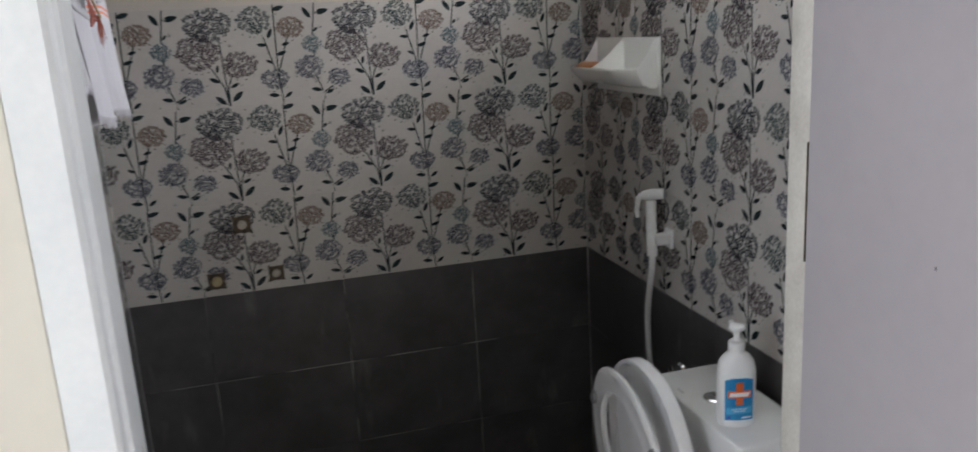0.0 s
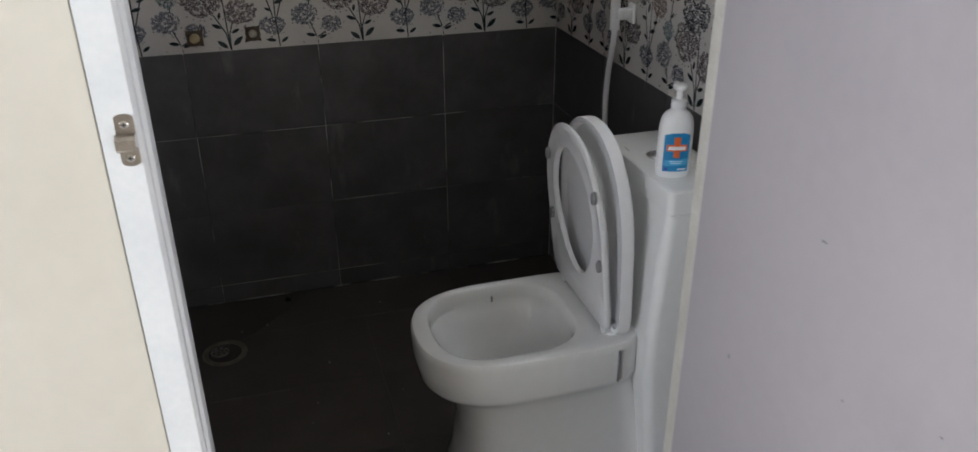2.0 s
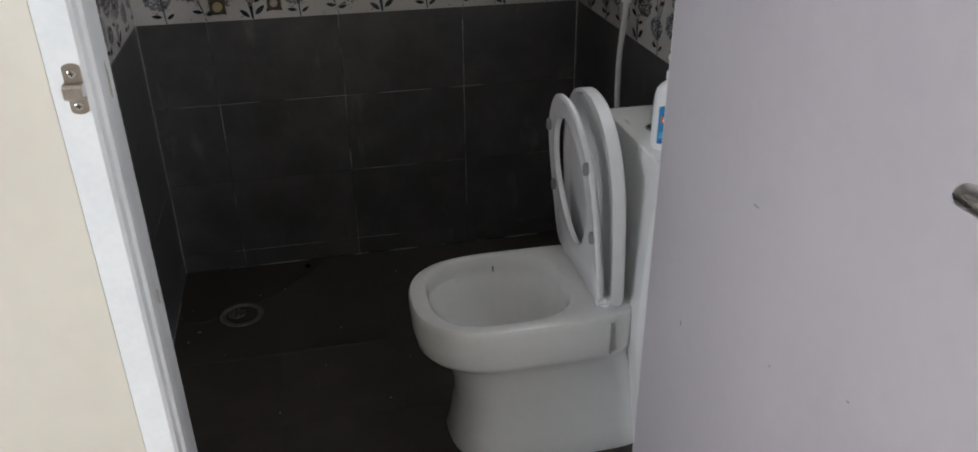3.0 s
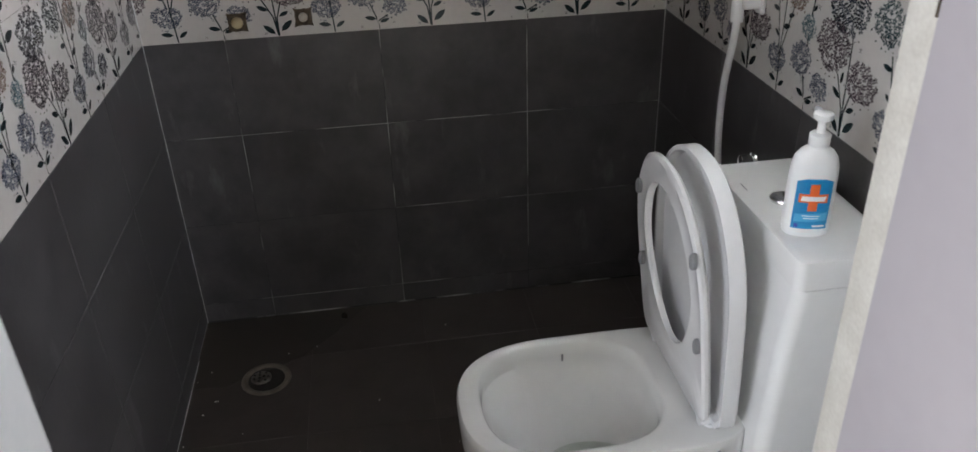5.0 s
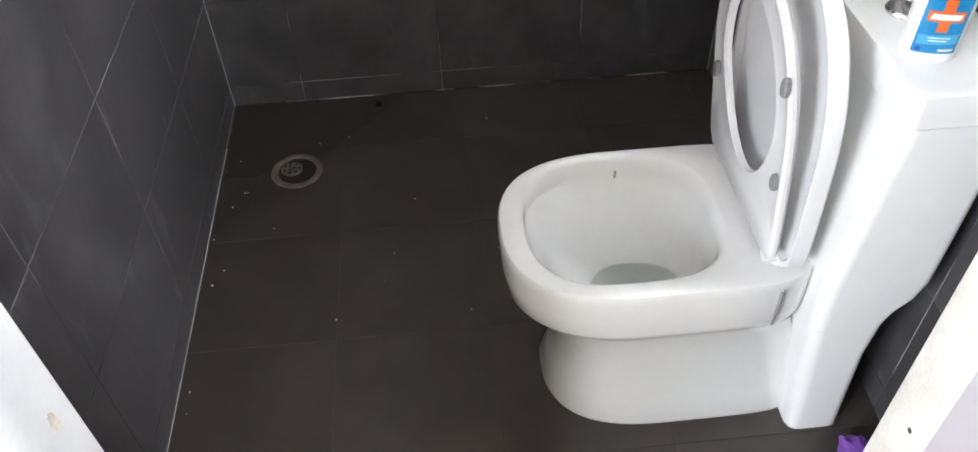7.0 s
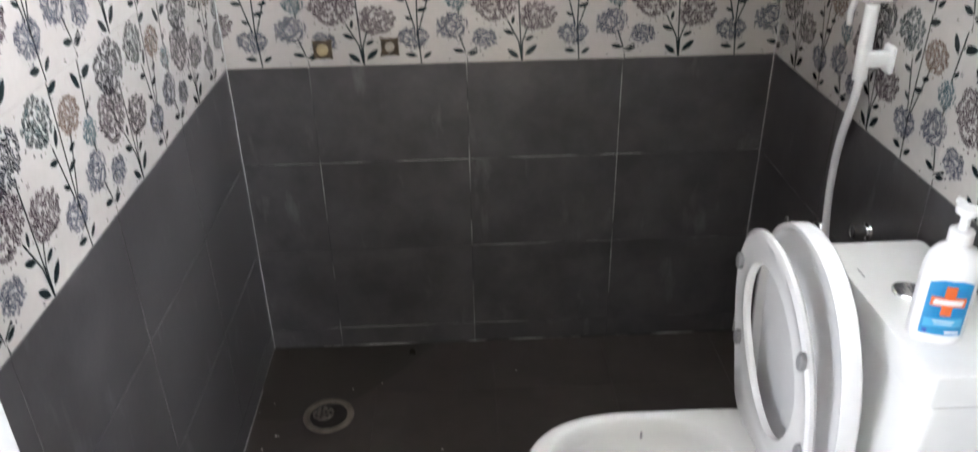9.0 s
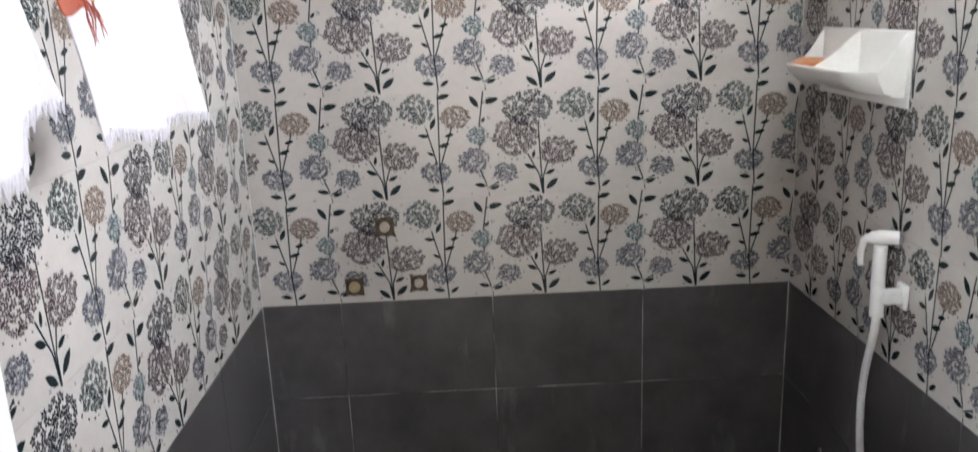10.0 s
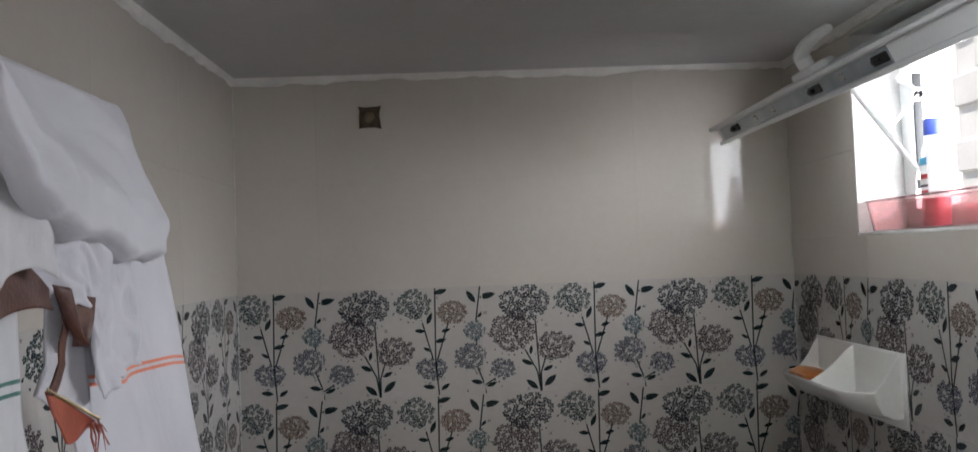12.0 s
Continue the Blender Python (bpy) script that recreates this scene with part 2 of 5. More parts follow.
M["upvc"] = paint("white_upvc", (0.72, 0.73, 0.72), (0.79, 0.80, 0.79), 7, 0.32)
M["gear"] = paint("zinc_gear", (0.30, 0.34, 0.36), (0.46, 0.50, 0.52), 26, 0.38, 0.2, 120, metal=0.7)
M["black"] = paint("black_plastic", (0.015, 0.015, 0.016), (0.03, 0.03, 0.03), 20, 0.5)
M["hole_dark"] = paint("rough_cement_hole", (0.022, 0.017, 0.012), (0.13, 0.095, 0.06), 60, 0.95, 0.9, 90)
M["brass"] = paint("old_brass", (0.30, 0.23, 0.12), (0.48, 0.40, 0.24), 40, 0.42, metal=0.8)
M["cloth_orange_stripe"] = cloth_material("white_cotton_orange_stripe", (0.58, 0.57, 0.605), ((0.634, 0.0045), (0.652, 0.0045)), (0.70, 0.20, 0.11))
M["cloth_white"] = cloth_material("white_cotton", (0.58, 0.57, 0.605), (), (1, 1, 1))
M["cloth_green_stripe"] = cloth_material("white_cotton_green_stripe", (0.57, 0.57, 0.58), ((0.655, 0.0045), (0.680, 0.0045)), (0.06, 0.16, 0.14))
M["cloth_gold_stripe"] = cloth_material("white_cotton_gold_stripe", (0.57, 0.56, 0.57), ((0.30, 0.016), (0.36, 0.004)), (0.46, 0.34, 0.18))
M["cloth_brown"] = paint("brown_silk_border", (0.038, 0.012, 0.009), (0.115, 0.042, 0.024), 30, 0.5, 0.3, 300)
M["cloth_rust"] = paint("rust_silk_border", (0.23, 0.043, 0.024), (0.36, 0.085, 0.045), 40, 0.5, 0.3, 300)
M["pink"] = clear("pink_plastic", (0.86, 0.62, 0.62), 0.05, 0.93)
M["pink_liquid"] = clear("pink_liquid", (0.85, 0.05, 0.10), 0.10, 0.6)
M["milky"] = clear("milky_plastic", (0.90, 0.90, 0.90), 0.4, 0.5)
M["glass"] = clear("window_glass", (0.95, 0.97, 0.97), 0.02, 1.0)
M["purple"] = paint("purple_plastic", (0.16, 0.05, 0.34), (0.26, 0.11, 0.46), 30, 0.45)
M["hall_floor"] = paint("hall_floor", (0.42, 0.38, 0.33), (0.50, 0.46, 0.41), 5, 0.3)
M["facade"] = paint("pale_block_wall", (0.80, 0.78, 0.74), (0.88, 0.86, 0.83), 5, 0.9, 0.4, 30, per_object=1)
M["ground"] = paint("concrete_ground", (0.24, 0.23, 0.21), (0.34, 0.33, 0.31), 2, 0.9, 0.3, 20)
M["water"] = clear("bowl_water", (0.85, 0.88, 0.84), 0.01, 1.0, 1.33)
for k, gloss in (("beige_tile", 0.28), ("print_tile", 0.45)):
    M[k].node_tree.nodes["Principled BSDF"].inputs["Specular IOR Level"].default_value = gloss
INK = [paint("ink_" + k, a, b, 60, 0.14, rough_var=0.03) for k, a, b in (
    ("navy", (0.009, 0.014, 0.020), (0.036, 0.046, 0.060)),
    ("plum", (0.026, 0.018, 0.023), (0.092, 0.067, 0.077)),
    ("green", (0.008, 0.022, 0.025), (0.030, 0.062, 0.068)),
    ("brown", (0.058, 0.036, 0.025), (0.168, 0.109, 0.078)),
    ("slate", (0.022, 0.028, 0.045), (0.076, 0.090, 0.128)),
    ("teal", (0.013, 0.042, 0.052), (0.044, 0.110, 0.132)),
    ("leaf", (0.008, 0.016, 0.018), (0.023, 0.039, 0.042)))]

# ---- mesh helpers ----


def finish(name, bm, mats, smooth=True):
    me = bpy.data.meshes.new(name)
    bmesh.ops.recalc_face_normals(bm, faces=bm.faces[:])
    bm.to_mesh(me)
    bm.free()
    for m in mats if isinstance(mats, (list, tuple)) else [mats]:
        me.materials.append(m)
    if smooth:
        me.shade_smooth()
        me.set_sharp_from_angle(angle=radians(38))
    return me


def part(name, bm, mats, parent=None, label="", smooth=True):
    ob = new(name, finish(name, bm, mats, smooth))
    if parent is not None:
        ob.parent = parent
    if label:
        ob["label"] = label
    return ob


def thing(name, label, category, at=(0, 0, 0), group="", kind=""):
    ob = new(name)
    ob.empty_display_size = 0.05
    ob.location = at
    return tagged(ob, label, category, group, kind)


def box(bm, lo, hi, bevel=0.0, seg=2):
    vs = [bm.verts.new((x, y, z)) for x in (lo[0], hi[0]) for y in (lo[1], hi[1]) for z in (lo[2], hi[2])]
    fs = [bm.faces.new([vs[i] for i in q]) for q in ((0, 1, 3, 2), (4, 6, 7, 5), (0, 4, 5, 1), (2, 3, 7, 6), (0, 2, 6, 4), (1, 5, 7, 3))]
    if bevel:
        es = list({e for f in fs for e in f.edges})
        bmesh.ops.bevel(bm, geom=es, offset=bevel, segments=seg, affect="EDGES", profile=0.5)
    return bm


def rings(bm, loops, cap_start=True, cap_end=True):
    """A skin over rings of equally many points."""
    made = [[bm.verts.new(p) for p in loop] for loop in loops]
    n = len(made[0])
    for a, b in zip(made, made[1:]):
        for i in range(n):
            bm.faces.new((a[i], a[(i + 1) % n], b[(i + 1) % n], b[i]))
    if cap_start:
        bm.faces.new(made[0])
    if cap_end:
        bm.faces.new(made[-1])
    return bm


def lathe(bm, profile, at=(0, 0, 0), axis="z", n=32):
    """Turns (radius, height) round an axis through at."""
    loops = []
    for r, h in profile:
        loop = []
        for i in range(n):
            a = 2 * math.pi * i / n
            u, v = r * math.cos(a), r * math.sin(a)
            p = {"z": (u, v, h), "y": (u, h, v), "x": (h, u, v)}[axis]
            loop.append((at[0] + p[0], at[1] + p[1], at[2] + p[2]))
        loops.append(loop)
    return rings(bm, loops)


def tube(bm, pts, r, n=12, flat=1.0):
    """A round bar along points; r may be a list."""
    pts = [Vector(p) for p in pts]
    loops = []
    ref = Vector((0.13, 0.21, 1.0)).normalized()
    for i, p in enumerate(pts):
        d = (pts[min(i + 1, len(pts) - 1)] - pts[max(i - 1, 0)]).normalized()
        s = d.cross(ref)
        s = s.normalized() if s.length > 1e-4 else Vector((1, 0, 0))
        t = s.cross(d).normalized()
        rr = r[i] if isinstance(r, (list, tuple)) else r
        loops.append([p + (s * math.cos(a) + t * math.sin(a) * flat) * rr for a in [2 * math.pi * k / n for k in range(n)]])
    return rings(bm, loops)


def spline(pts, steps=8):
    """Smooth run of points through pts."""
    pts = [Vector(p) for p in pts]
    out = []
    for i in range(len(pts) - 1):
        p0, p1, p2, p3 = pts[max(i - 1, 0)], pts[i], pts[i + 1], pts[min(i + 2, len(pts) - 1)]
        for k in range(steps):
            t = k / steps
            out.append(0.5 * ((2 * p1) + (p2 - p0) * t + (2 * p0 - 5 * p1 + 4 * p2 - p3) * t * t + (3 * p1 - p0 - 3 * p2 + p3) * t ** 3))
    out.append(pts[-1])
    return out


def lerp(a, c, t):
    return a + (c - a) * t


def structure(name, bm, mats, label, category, smooth=False):
    return tagged(part(name, bm, mats, None, "", smooth), label, category, "", "structure")


# ---- sizes of the place ----
WIDE = 1.313          # inner width of the bathroom
DEEP = 1.50           # from the back wall to the door wall
CEIL = 2.085
DADO = 0.82           # top of the dark tiles
TOPS = 1.578          # top of the printed tiles
T = 0.0012            # how far tiles stand proud of their bed
WIN_Y0, WIN_Y1, WIN_Z0, WIN_Z1 = -1.21, -0.335, 1.662, 2.062
DOOR_X0, DOOR_X1 = 0.243, 0.943
FRONT = -1.62         # outer face of the door wall

# ---- large structure ----
b = box(bmesh.new(), (-0.15, T, -0.12), (WIDE + 0.15, 0.15, 2.3))
wall_back = structure("wall_back", b, M["grout"], "tiled bathroom wall, dark below and flower print above", "wall")
b = box(bmesh.new(), (-0.15, -DEEP, -0.12), (-T, T, 2.3))
wall_left = structure("wall_left", b, M["grout"], "tiled bathroom wall with clothes hung along it", "wall")
b = bmesh.new()
xa, xb = WIDE + T, WIDE + 0.137
box(b, (xa, -DEEP, -0.12), (xb, T, WIN_Z0))
box(b, (xa, -DEEP, WIN_Z1), (xb, T, 2.3))
box(b, (xa, -DEEP, WIN_Z0), (xb, WIN_Y0, WIN_Z1))
box(b, (xa, WIN_Y1, WIN_Z0), (xb, T, WIN_Z1))
wall_right = structure("wall_right", b, M["grout"], "tiled bathroom wall with a small high window", "wall")
b = bmesh.new()
box(b, (-1.6, FRONT + 0.006, -0.12), (0.2095, -DEEP, 2.7))
box(b, (0.985, FRONT + 0.006, -0.12), (2.6, -DEEP, 2.7))
box(b, (0.2095, FRONT + 0.006, 2.09), (0.985, -DEEP, 2.7))
wall_front = structure("wall_front", b, M["cream"], "cream painted wall round the bathroom door", "wall")
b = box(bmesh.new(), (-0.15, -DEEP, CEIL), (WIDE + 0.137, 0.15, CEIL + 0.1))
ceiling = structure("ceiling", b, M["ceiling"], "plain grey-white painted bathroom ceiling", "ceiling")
b = box(bmesh.new(), (-0.15, FRONT, -0.12), (WIDE + 0.15, 0.15, -T))
floor = structure("floor", b, M["floor_grout"], "dark brown-grey tiled bathroom floor", "floor")

# hall outside the door
b = box(bmesh.new(), (-1.6, -4.6, -0.12), (2.6, FRONT, 0.0))
structure("floor_hall", b, M["hall_floor"], "pale tiled floor outside the bathroom", "floor")
b = box(bmesh.new(), (-1.6, -4.6, 2.7), (2.6, FRONT + 0.12, 2.8))
structure("ceiling_hall", b, M["plaster"], "white ceiling outside the bathroom", "ceiling")
b = bmesh.new()
box(b, (-1.75, -4.75, -0.12), (-1.6, -DEEP, 0.9))
box(b, (-1.75, -4.75, 2.2), (-1.6, -DEEP, 2.8))
box(b, (-1.75, -4.75, 0.9), (-1.6, -3.75, 2.2))
box(b, (-1.75, -2.55, 0.9), (-1.6, -DEEP, 2.2))
structure("wall_hall_left", b, M["cream"], "cream painted hall wall with a window", "wall")
b = box(bmesh.new(), (2.6, -4.75, -0.12), (2.75, -DEEP, 2.8))
structure("wall_hall_right", b, M["cream"], "cream painted wall of the hall", "wall")
# Unseen end wall; its opening is made for the fill lamp.
b = bmesh.new()
box(b, (-1.6, -4.75, -0.12), (2.6, -4.6, 0.2))
box(b, (-1.6, -4.75, 1.7), (2.6, -4.6, 2.8))
box(b, (-1.6, -4.75, 0.2), (1.52, -4.6, 1.7))
box(b, (2.28, -4.75, 0.2), (2.6, -4.6, 1.7))
structure("wall_hall_back", b, M["cream"], "cream painted wall of the hall", "wall")

# outdoors behind the windows
b = box(bmesh.new(), (-300, -300, -3.3), (300, 300, -3.2))
structure("ground", b, M["ground"], "bare concrete ground outside", "ground")


def uneven_strip(bm, a, c, w, out, n=40, seed=3):
    """A hand-laid fillet of mortar from a to c; w and out are across it."""
    rnd = random.Random(seed)
    a, c, w, out = Vector(a), Vector(c), Vector(w), Vector(out)
    loops = []
    k = 1.0
    for i in range(n + 1):
        k = 0.6 * k + 0.4 * rnd.uniform(0.35, 1.5)
        p = a.lerp(c, i / n)
        loops.append([p, p + w * k, p + w * k * 0.8 + out * 0.7, p + out])
    return rings(bm, loops)


b = bmesh.new()
uneven_strip(b, (0.0, -0.0005, CEIL), (WIDE, -0.0005, CEIL), (0, 0, -0.0165), (0, -0.008, 0), 60, 5)
structure("trim_back", b, M["plaster"], "rough white mortar line under the ceiling", "trim")
b = bmesh.new()
uneven_strip(b, (0.0005, -DEEP, CEIL), (0.0005, -0.009, CEIL), (0, 0, -0.020), (0.008, 0, 0), 60, 6)
structure("trim_left", b, M["plaster"], "rough white mortar line under the ceiling", "trim")
b = bmesh.new()
uneven_strip(b, (WIDE - 0.0005, -DEEP, CEIL), (WIDE - 0.0005, -0.009, CEIL), (0, 0, -0.018), (-0.008, 0, 0), 60, 7)
structure("trim_right", b, M["plaster"], "rough white mortar line under the ceiling", "trim")
b = bmesh.new()
uneven_strip(b, (0.0003, -0.0003, 0.0), (0.0003, -0.0003, CEIL - 0.02), (0.0017, 0, 0), (0, -0.0020, 0), 120, 8)
structure("trim_corner_left", b, M["corner_grout"], "thin white grout line in the wall corner", "trim")
b = bmesh.new()
uneven_strip(b, (WIDE - 0.0003, -0.0003, 0.0), (WIDE - 0.0003, -0.0003, CEIL - 0.02), (-0.0018, 0, 0), (0, -0.0020, 0), 120, 9)
structure("trim_corner_right", b, M["corner_grout"], "thin white grout line in the wall corner", "trim")
b = bmesh.new()
uneven_strip(b, (0.0003, -DEEP, 0.0), (0.0003, -0.18, 0.0), (0, 0, 0.0010), (0.0018, 0, 0), 120, 10)
structure("trim_floor", b, M["corner_grout"], "thin white grout line along the floor's edge", "trim")

# ---- door frame and door ----


def extrude_profile(bm, profile, z0, z1):
    loops = [[(x, y, z) for x, y in profile] for z in (z0, z1)]
    return rings(bm, loops)


door_frame = tagged(thing("door_frame", "", ""), "white painted wooden door frame with worn edges", "door frame", "", "structure")
left_profile = [(0.2125, -1.52), (0.2125, FRONT - 0.002), (0.246, FRONT - 0.002), (0.250, FRONT + 0.002), (0.250, FRONT + 0.022), (0.2535, FRONT + 0.026), (0.2535, -1.560), (0.2505, -1.556), (0.2505, -1.545), (0.2475, -1.541), (0.2475, -1.505), (0.2445, -1.4985), (0.2125, -1.4985)]
part("jamb", extrude_profile(bmesh.new(), left_profile, 0.0, 2.09), M["frame_paint"], door_frame)
right_profile = [(0.985, FRONT - 0.002), (0.985, -1.4985), (0.946, -1.4985), (0.943, -1.503), (0.943, -1.560), (0.947, -1.564), (0.947, FRONT - 0.002)]
part("jamb", extrude_profile(bmesh.new(), right_profile, 0.0, 2.09), M["frame_worn"], door_frame)
part("gap", box(bmesh.new(), (0.2095, FRONT + 0.016, 0.0), (0.2125, -1.502, 2.09)), M["hole_dark"], door_frame, "dark gap beside the frame")
part("head", box(bmesh.new(), (0.2545, FRONT - 0.002, 2.035), (0.942, -1.4985, 2.09), 0.003), M["frame_paint"], door_frame)

# keeper of the bolt on the jamb
keeper = thing("latch_keeper", "small steel bolt keeper screwed to the white jamb", "latch", (0.2360, FRONT - 0.002, 1.139))
keeper.scale = (0.84, 0.9, 0.84)


def plate(bm, w, z0, z1, y0, y1, top_round, n=10):
    loop = []
    r = w * 0.55
    sgn = 1 if z1 > z0 else -1
    loop += [(-w, z0), (w, z0)]
    for k in range(n + 1):
        a = math.pi * k / n
        loop.append((w * math.cos(a), z1 - sgn * r + sgn * r * math.sin(a)))
    return rings(bm, [[(x, y, z) for x, z in loop] for y in (y0, y1)])


part("plate", plate(bmesh.new(), 0.0105, 0.0085, 0.034, -0.0002, -0.0018, True), M["keeper_steel"], keeper)
part("plate", plate(bmesh.new(), 0.0105, -0.0085, -0.030, -0.0002, -0.0018, True), M["keeper_steel"], keeper)
b = bmesh.new()
hoop = [(-0.0005, 0.0098), (-0.0095, 0.0090), (-0.0128, 0.0058), (-0.0128, -0.0058), (-0.0095, -0.0090), (-0.0005, -0.0098), (-0.0005, -0.0082), (-0.0088, -0.0076), (-0.0112, -0.0050), (-0.0112, 0.0050), (-0.0088, 0.0076), (-0.0005, 0.0082)]
rings(b, [[(x, y, z) for y, z in hoop] for x in (-0.0125, 0.0095)])
part("hoop", b, M["keeper_steel"], keeper)
for z in (0.0215, -0.0195):
    s = part("screw", lathe(bmesh.new(), [(0.0052, -0.0017), (0.0050, -0.0030), (0.0030, -0.0036), (0.0004, -0.0038)], (0, 0, z), "y", 18), M["chrome"], keeper)
    b = bmesh.new()
    box(b, (-0.0030, -0.0042, -0.0007), (0.0030, -0.0036, 0.0007))
    box(b, (-0.0007, -0.0041, -0.0030), (0.0007, -0.0036, 0.0030))
    bmesh.ops.translate(b, verts=b.verts[:], vec=(0, 0, z))
    part("slot", b, M["black"], s)

for z, hgt in ((1.118, 0.022), (0.829, 0.012), (0.42, 0.016)):
    b = bmesh.new()
    rnd0 = random.Random(int(z * 1000))
    pts = [(-1.528 + 0.006 * math.cos(a) * rnd0.uniform(0.6, 1.3), z + hgt * math.sin(a) * rnd0.uniform(0.7, 1.2)) for a in [2 * math.pi * k / 11 for k in range(11)]]
    rings(b, [[(x, y, q) for y, q in pts] for x in (0.2474, 0.2479)])
    part("worn_spot", b, M["worn_spot"], door_frame, "chipped spot in the white paint")

# the door, swung out into the hall
door = tagged(thing("door_1", "", ""), "lilac-white flush door standing open into the hall", "door", "", "structure")
DX = 0.901
b = box(bmesh.new(), (DX, -2.325, 0.012), (DX + 0.032, -1.592, 2.03), 0.0025)
part("leaf", b, M["door_paint"], door)
for z in (0.32, 1.303, 1.80):
    h = part("hinge", tube(bmesh.new(), [(DX + 0.034, -1.587, z - 0.06), (DX + 0.034, -1.587, z + 0.06)], 0.0045, 12), M["frame_worn"], door, "painted-over butt hinge")
    part("leaf_plate", box(bmesh.new(), (DX + 0.0002, -1.5918, z - 0.061), (DX + 0.030, -1.5900, z + 0.061)), M["hole_dark"], h)
for y, z in ((-1.538, 1.262), (-1.575, 0.925), (-1.535, 0.70)):
    part("screw_hole", lathe(bmesh.new(), [(0.0030, 0.0), (0.0028, -0.0006)], (0.9431 if y > -1.56 else 0.9471, y, z), "x", 14), M["hole_dark"], door_frame, "small dark screw hole")
for y, z, w, hgt in ((-1.83, 1.03, 0.004, 0.0012), (-1.90, 0.88, 0.0012, 0.0012), (-1.76, 1.28, 0.0012, 0.0014), (-2.02, 0.93, 0.0016, 0.0010), (-1.96, 1.40, 0.0012, 0.0012), (-1.70, 0.80, 0.0012, 0.0030)):
    part("scuff_mark", box(bmesh.new(), (DX - 0.0003, y - w, z - hgt), (DX + 0.001, y + w, z + hgt)), M["scuff"], door)
lever = thing("door_handle", "", "")
tagged(lever, "brushed steel lever handle on a round rose")
lever.parent = door
HZ, HY = 1.188, -2.262
b = lathe(bmesh.new(), [(0.026, 0.0), (0.026, -0.006), (0.022, -0.009), (0.0115, -0.0095), (0.011, -0.045), (0.0105, -0.05)], (DX, HY, HZ), "x", 28)
part("rose", b, M["steel"], lever)
b = tube(bmesh.new(), [(DX - 0.050, HY - 0.013, HZ), (DX - 0.050, HY + 0.020, HZ), (DX - 0.050, HY + 0.032, HZ)], [0.0098, 0.0098, 0.0096], 20)
part("collar", b, M["steel"], lever)
b = tube(bmesh.new(), [(DX - 0.050, HY + 0.030, HZ), (DX - 0.050, HY + 0.100, HZ + 0.001), (DX - 0.050, HY + 0.131, HZ + 0.001), (DX - 0.050, HY + 0.134, HZ + 0.001)], [0.0082, 0.0080, 0.0080, 0.0066], 20)
part("grip", b, M["steel"], lever)
lock = thing("lock_plate", "", "")
tagged(lock, "polished steel lock plate with a stud")
lock.parent = door
b = box(bmesh.new(), (DX - 0.010, HY - 0.030, HZ - 0.155), (DX, HY + 0.016, HZ - 0.060), 0.007, 3)
part("plate", b, M["chrome"], lock)
b = tube(bmesh.new(), [(DX - 0.008, HY - 0.005, HZ - 0.04), (DX - 0.020, HY - 0.005, HZ - 0.04), (DX - 0.026, HY - 0.005, HZ - 0.04)], [0.006, 0.006, 0.003], 14)
part("stud", b, M["chrome"], lock)

# ---- toilet ----
CY, RIM = -0.945, 0.400
SEG = 72


def bowl_ring(front, back, half, z, nf=2.5, nb=5.0, cy=CY):
    cx = front + (back - front) * 0.45
    loop = []
    for i in range(SEG):
        a = 2 * math.pi * (i + 0.5) / SEG
        c, s = math.cos(a), math.sin(a)
        n = nf if c < 0 else nb
        rx = (cx - front) if c < 0 else (back - cx)
        k = (abs(c) ** n + abs(s) ** n) ** (-1 / n)
        loop.append((cx + rx * c * k, cy + half * s * k, z))
    return loop


def tank_ring(x0, x1, half, z, r=0.03, cy=CY, n=8):
    loop = []
    for sx, sy, a0 in ((x1, cy + half, 0), (x0, cy + half, 90), (x0, cy - half, 180), (x1, cy - half, 270)):
        ox = sx - r if a0 in (0, 270) else sx + r
        oy = sy - r if a0 in (0, 90) else sy + r
        for k in range(n + 1):
            a = radians(a0 + 90 * k / n)
            loop.append((ox + r * math.cos(a), oy + r * math.sin(a), z))
    return loop


toilet = thing("toilet", "white glazed one-piece toilet with its seat and lid raised", "toilet", (0.95, CY, 0))


def under(name, bm, mats, parent, label=""):
    """A part modelled in room coordinates under a thing that stands elsewhere."""
    ob = part(name, bm, mats, parent, label)
    off = Vector((0, 0, 0))
    p = parent
    while p is not None:
        off += p.location
        p = p.parent
    ob.data.transform(Matrix.Translation(-off))
    return ob


